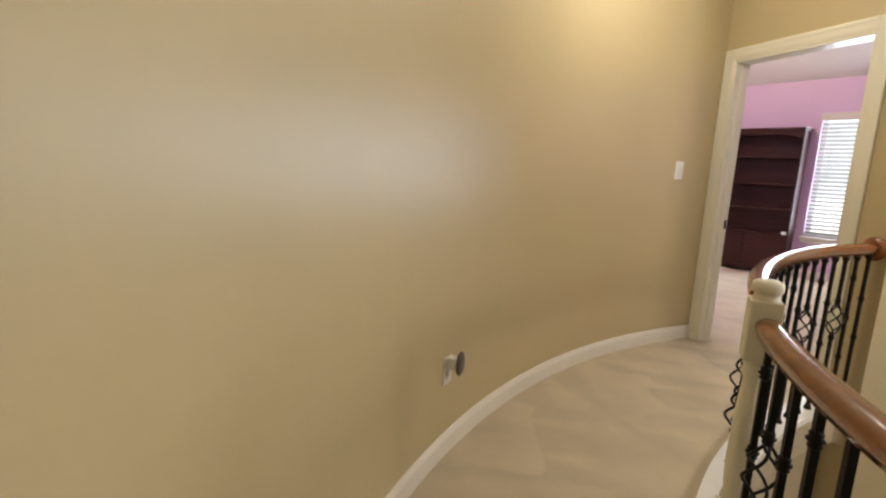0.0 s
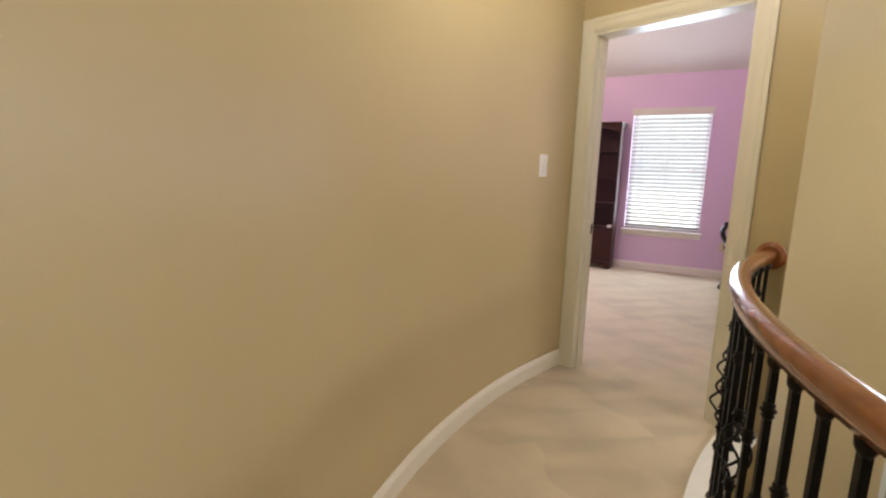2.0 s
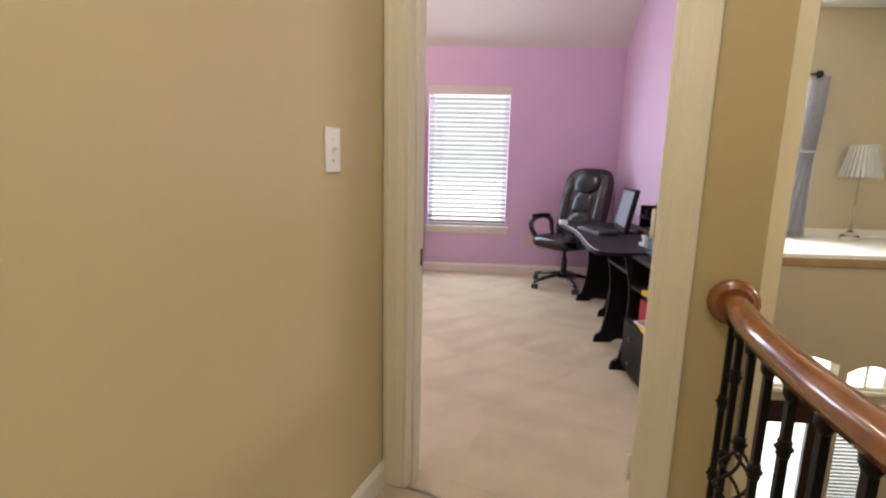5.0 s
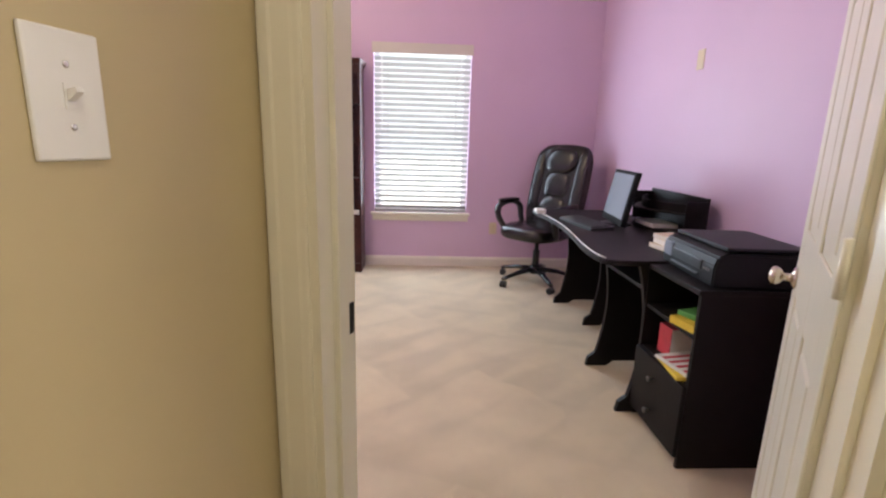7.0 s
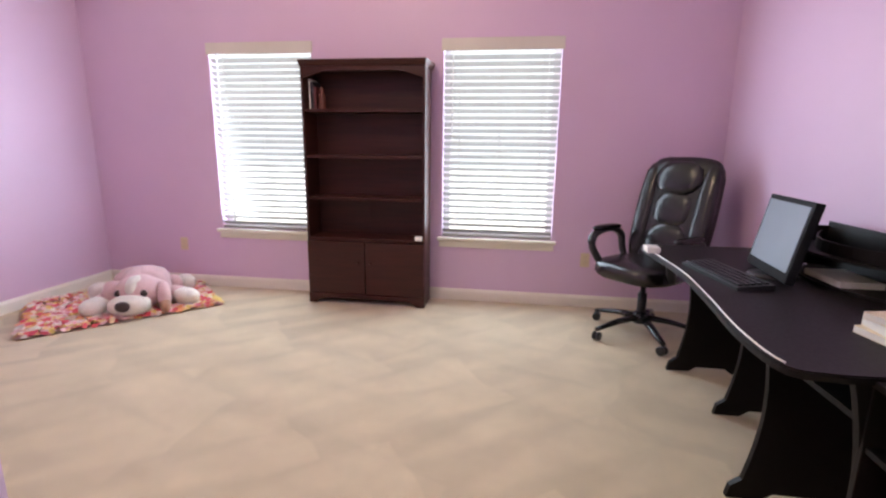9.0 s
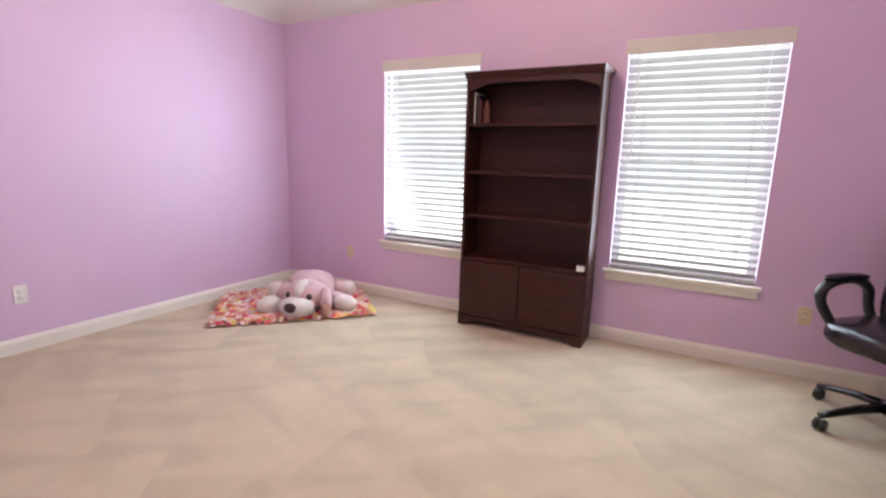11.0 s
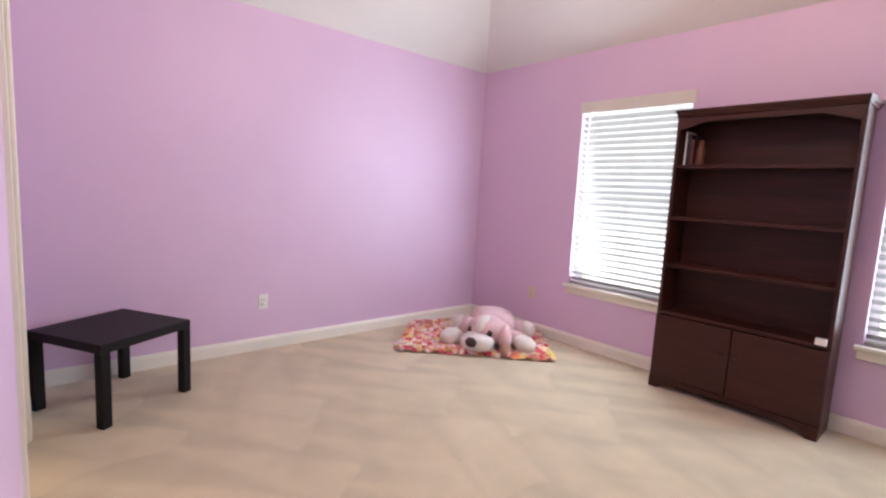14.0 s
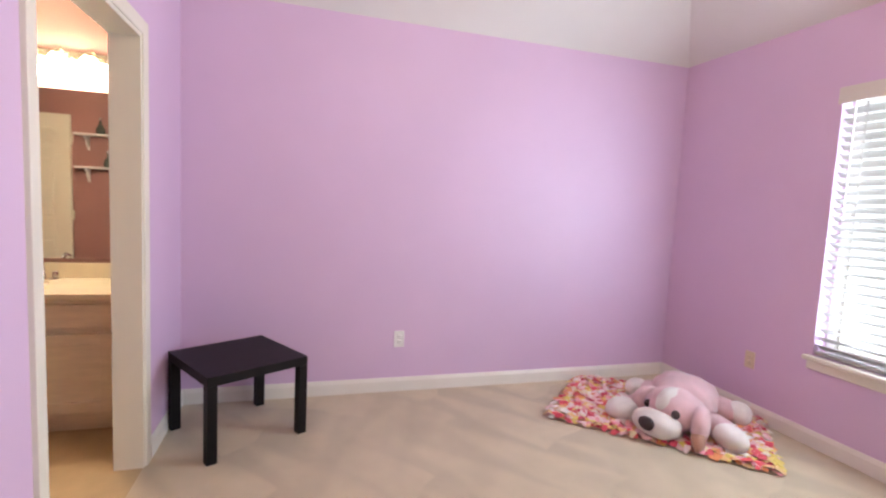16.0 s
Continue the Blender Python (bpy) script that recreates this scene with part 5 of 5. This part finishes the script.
part("door_stile", B(0.0, 0.17, 0, 0.05, 0.01, dh - 0.262, bevel=0.004), DOORWOOD, fd)
part("door_stile", B(D1 - D0 - 0.17, D1 - D0, 0, 0.05, 0.01, dh - 0.262, bevel=0.004), DOORWOOD, fd)
part("door_lower_panel", B(0.171, D1 - D0 - 0.171, 0.005, 0.045, 0.01, 0.75, bevel=0.006), DOORWOOD, fd)
g = part("door_glass", B(0.171, D1 - D0 - 0.171, 0.022, 0.028, 0.751, dh - 0.263), GLASS, fd)
g.visible_shadow = False
sl = thing("sidelight_shutter", pose((S0 + S1) / 2, FY + 0.06, LOW + 0.3), "white slatted shutter in the sidelight", "shutter")
for k in range(40):
    z = 0.03 + k * 0.041
    if z < DT - LOW - 0.32:
        part("slat", B(-0.215, 0.215, -0.012, 0.012, z, z + 0.02), SLAT, sl)

CURTAIN = mat("sheer_curtain", (0.54, 0.53, 0.56), 0.6, 0, 0.06, 12, 120, 0.1, sheen=0.3)
rod = thing("curtain_rod", pose(0, 4.06, 2.36), "dark metal curtain rod with ball finials", "curtain rod")
part("rod", tube(bmesh.new(), [(2.75, 0, 0), (4.05, 0, 0)], 0.012, 10), IRON, rod)
part("finial", blob(bmesh.new(), (4.08, 0, 0), (0.045, 0.045, 0.045), None, 2, 0.1, 5), IRON, rod)
for x in (2.85, 4.0):
    part("bracket", B(x - 0.01, x + 0.01, 0.0, 0.10, -0.012, 0.012), IRON, rod)
cu = thing("curtain", pose(4.0, 4.06, 0), "silvery white sheer curtain tied back at the window", "curtain")
bm = bmesh.new()
rows = []
for j in range(25):
    u = j / 24
    z = 2.345 - u * 1.83
    pinch = 0.15 + 0.10 * abs(u - 0.45) + (0.26 * max(0, u - 0.5) ** 1.0)
    cx = 0.02 - 0.30 * max(0, u - 0.45)
    rows.append([bm.verts.new((cx + pinch * (2 * i / 48 - 1), 0.03 * math.sin(i * 0.9 + 2 * u) * (0.6 + u), z)) for i in range(49)])
for a, b in zip(rows, rows[1:]):
    for i in range(48):
        bm.faces.new((a[i], a[i + 1], b[i + 1], b[i])).smooth = True
bmesh.ops.solidify(bm, geom=list(bm.faces), thickness=0.004)
part("drape", bm, CURTAIN, cu)
part("tie_band", tube(bmesh.new(), [(0.02 + 0.12 * math.cos(a), 0.05 * math.sin(a), 1.50) for a in [2 * math.pi * i / 20 for i in range(21)]], 0.014, 6, cap=False), CURTAIN, cu)
WICKER = mat("wicker", (0.36, 0.19, 0.08), 0.75, 0, 0.3, 30, 90, 0.6, stretch=(1, 1, 4))
vs_ = thing("wicker_vase", pose(3.07, 3.62, 0.501), "tall round woven brown vase on the ledge", "vase")
bm = bmesh.new()
prof = []
for i in range(41):
    u = i / 40
    prof.append((0.10 + 0.20 * math.sin(math.pi * (0.12 + 0.80 * u)) ** 0.9 + 0.006 * (i % 2), 0.86 * u))
lathe(bm, prof, None, 28)
part("basket_body", bm, WICKER, vs_)
LEAF = mat("teal_leaf", (0.05, 0.11, 0.09), 0.5, 0, 0.3, 20, 100, 0.1)
bm = bmesh.new()
for k in range(9):
    a = k * 0.7
    p = [Vector((0.05 * math.cos(a), 0.05 * math.sin(a), 0.84)), Vector((0.17 * math.cos(a), 0.17 * math.sin(a), 0.94)), Vector((0.30 * math.cos(a), 0.30 * math.sin(a), 0.90))]
    tube(bm, p, [0.01, 0.03, 0.004], 6, 0.25)
part("foliage", bm, LEAF, vs_, "dark teal leaves")
part("branch", tube(bmesh.new(), [(0.02, 0, 0.8), (0.10, 0.02, 1.25), (0.27, 0.05, 1.75)], [0.016, 0.014, 0.01], 8), IRON, vs_, "dark bare branch")
tl = thing("table_lamp", pose(4.62, 3.95, 0.501), "slim table lamp with a white pleated shade on the ledge", "lamp")
bm = bmesh.new()
for k in range(26):
    a, b = 2 * math.pi * k / 26, 2 * math.pi * (k + 0.7) / 26
    fsv = [bm.verts.new((r * math.cos(t), r * math.sin(t), z)) for r, z, t in ((0.20, 0.72, a), (0.20, 0.72, b), (0.13, 1.08, b), (0.13, 1.08, a))]
    bm.faces.new(fsv)
bmesh.ops.solidify(bm, geom=list(bm.faces), thickness=0.006)
part("shade", bm, WHITEPLAST, tl)
part("stem", tube(bmesh.new(), [(0, 0, 0.10), (0, 0, 0.80)], 0.008, 8), BRASS, tl)
part("base", lathe(bmesh.new(), [(0.09, 0), (0.10, 0.01), (0.085, 0.05), (0.03, 0.10), (0.01, 0.11)], None, 20), GLASS, tl)

# ---- ceiling lamps ----
FROST = mat("frosted_glass", (0.9, 0.88, 0.82), 0.5, 0, 0.02, 5, 60, 0, emit=((1.0, 0.84, 0.64), 3.0))


def dome_light(m, drop, label):
    e = thing("ceiling_light", m, label, "ceiling light", "ceiling lights")
    part("canopy", lathe(bmesh.new(), [(0.07, -0.03), (0.075, -0.012), (0.065, -0.001)], None, 24), BRASS, e)
    if drop > 0.05:
        part("stem", tube(bmesh.new(), [(0, 0, -0.03), (0, 0, -drop + 0.02)], 0.01, 8), BRASS, e)
    part("fitter", lathe(bmesh.new(), [(0.10, -0.02), (0.105, -0.005), (0.09, 0.012)], pose(0, 0, -drop), 24), BRASS, e)
    bm = bmesh.new()
    rim = [(0.15, 0.0), (0.155, -0.03), (0.14, -0.045), (0.135, -0.03), (0.13, 0.0)]
    lathe(bm, rim, pose(0, 0, -drop), 28)
    part("glass_ring", bm, FROST, e)
    return e


dome_light(pose(-0.9, 1.83, TOPZ), 1.02, "brass ceiling light with a frosted glass ring")
dome_light(pose(0.25, -1.5, HC), 0.08, "brass ceiling light over the landing")
# unseen fixture, made up to go with the stairwell fill lamp
dome_light(pose(3.7, -0.9, HC), 0.65, "unseen brass hanging light added over the stairwell for fill")
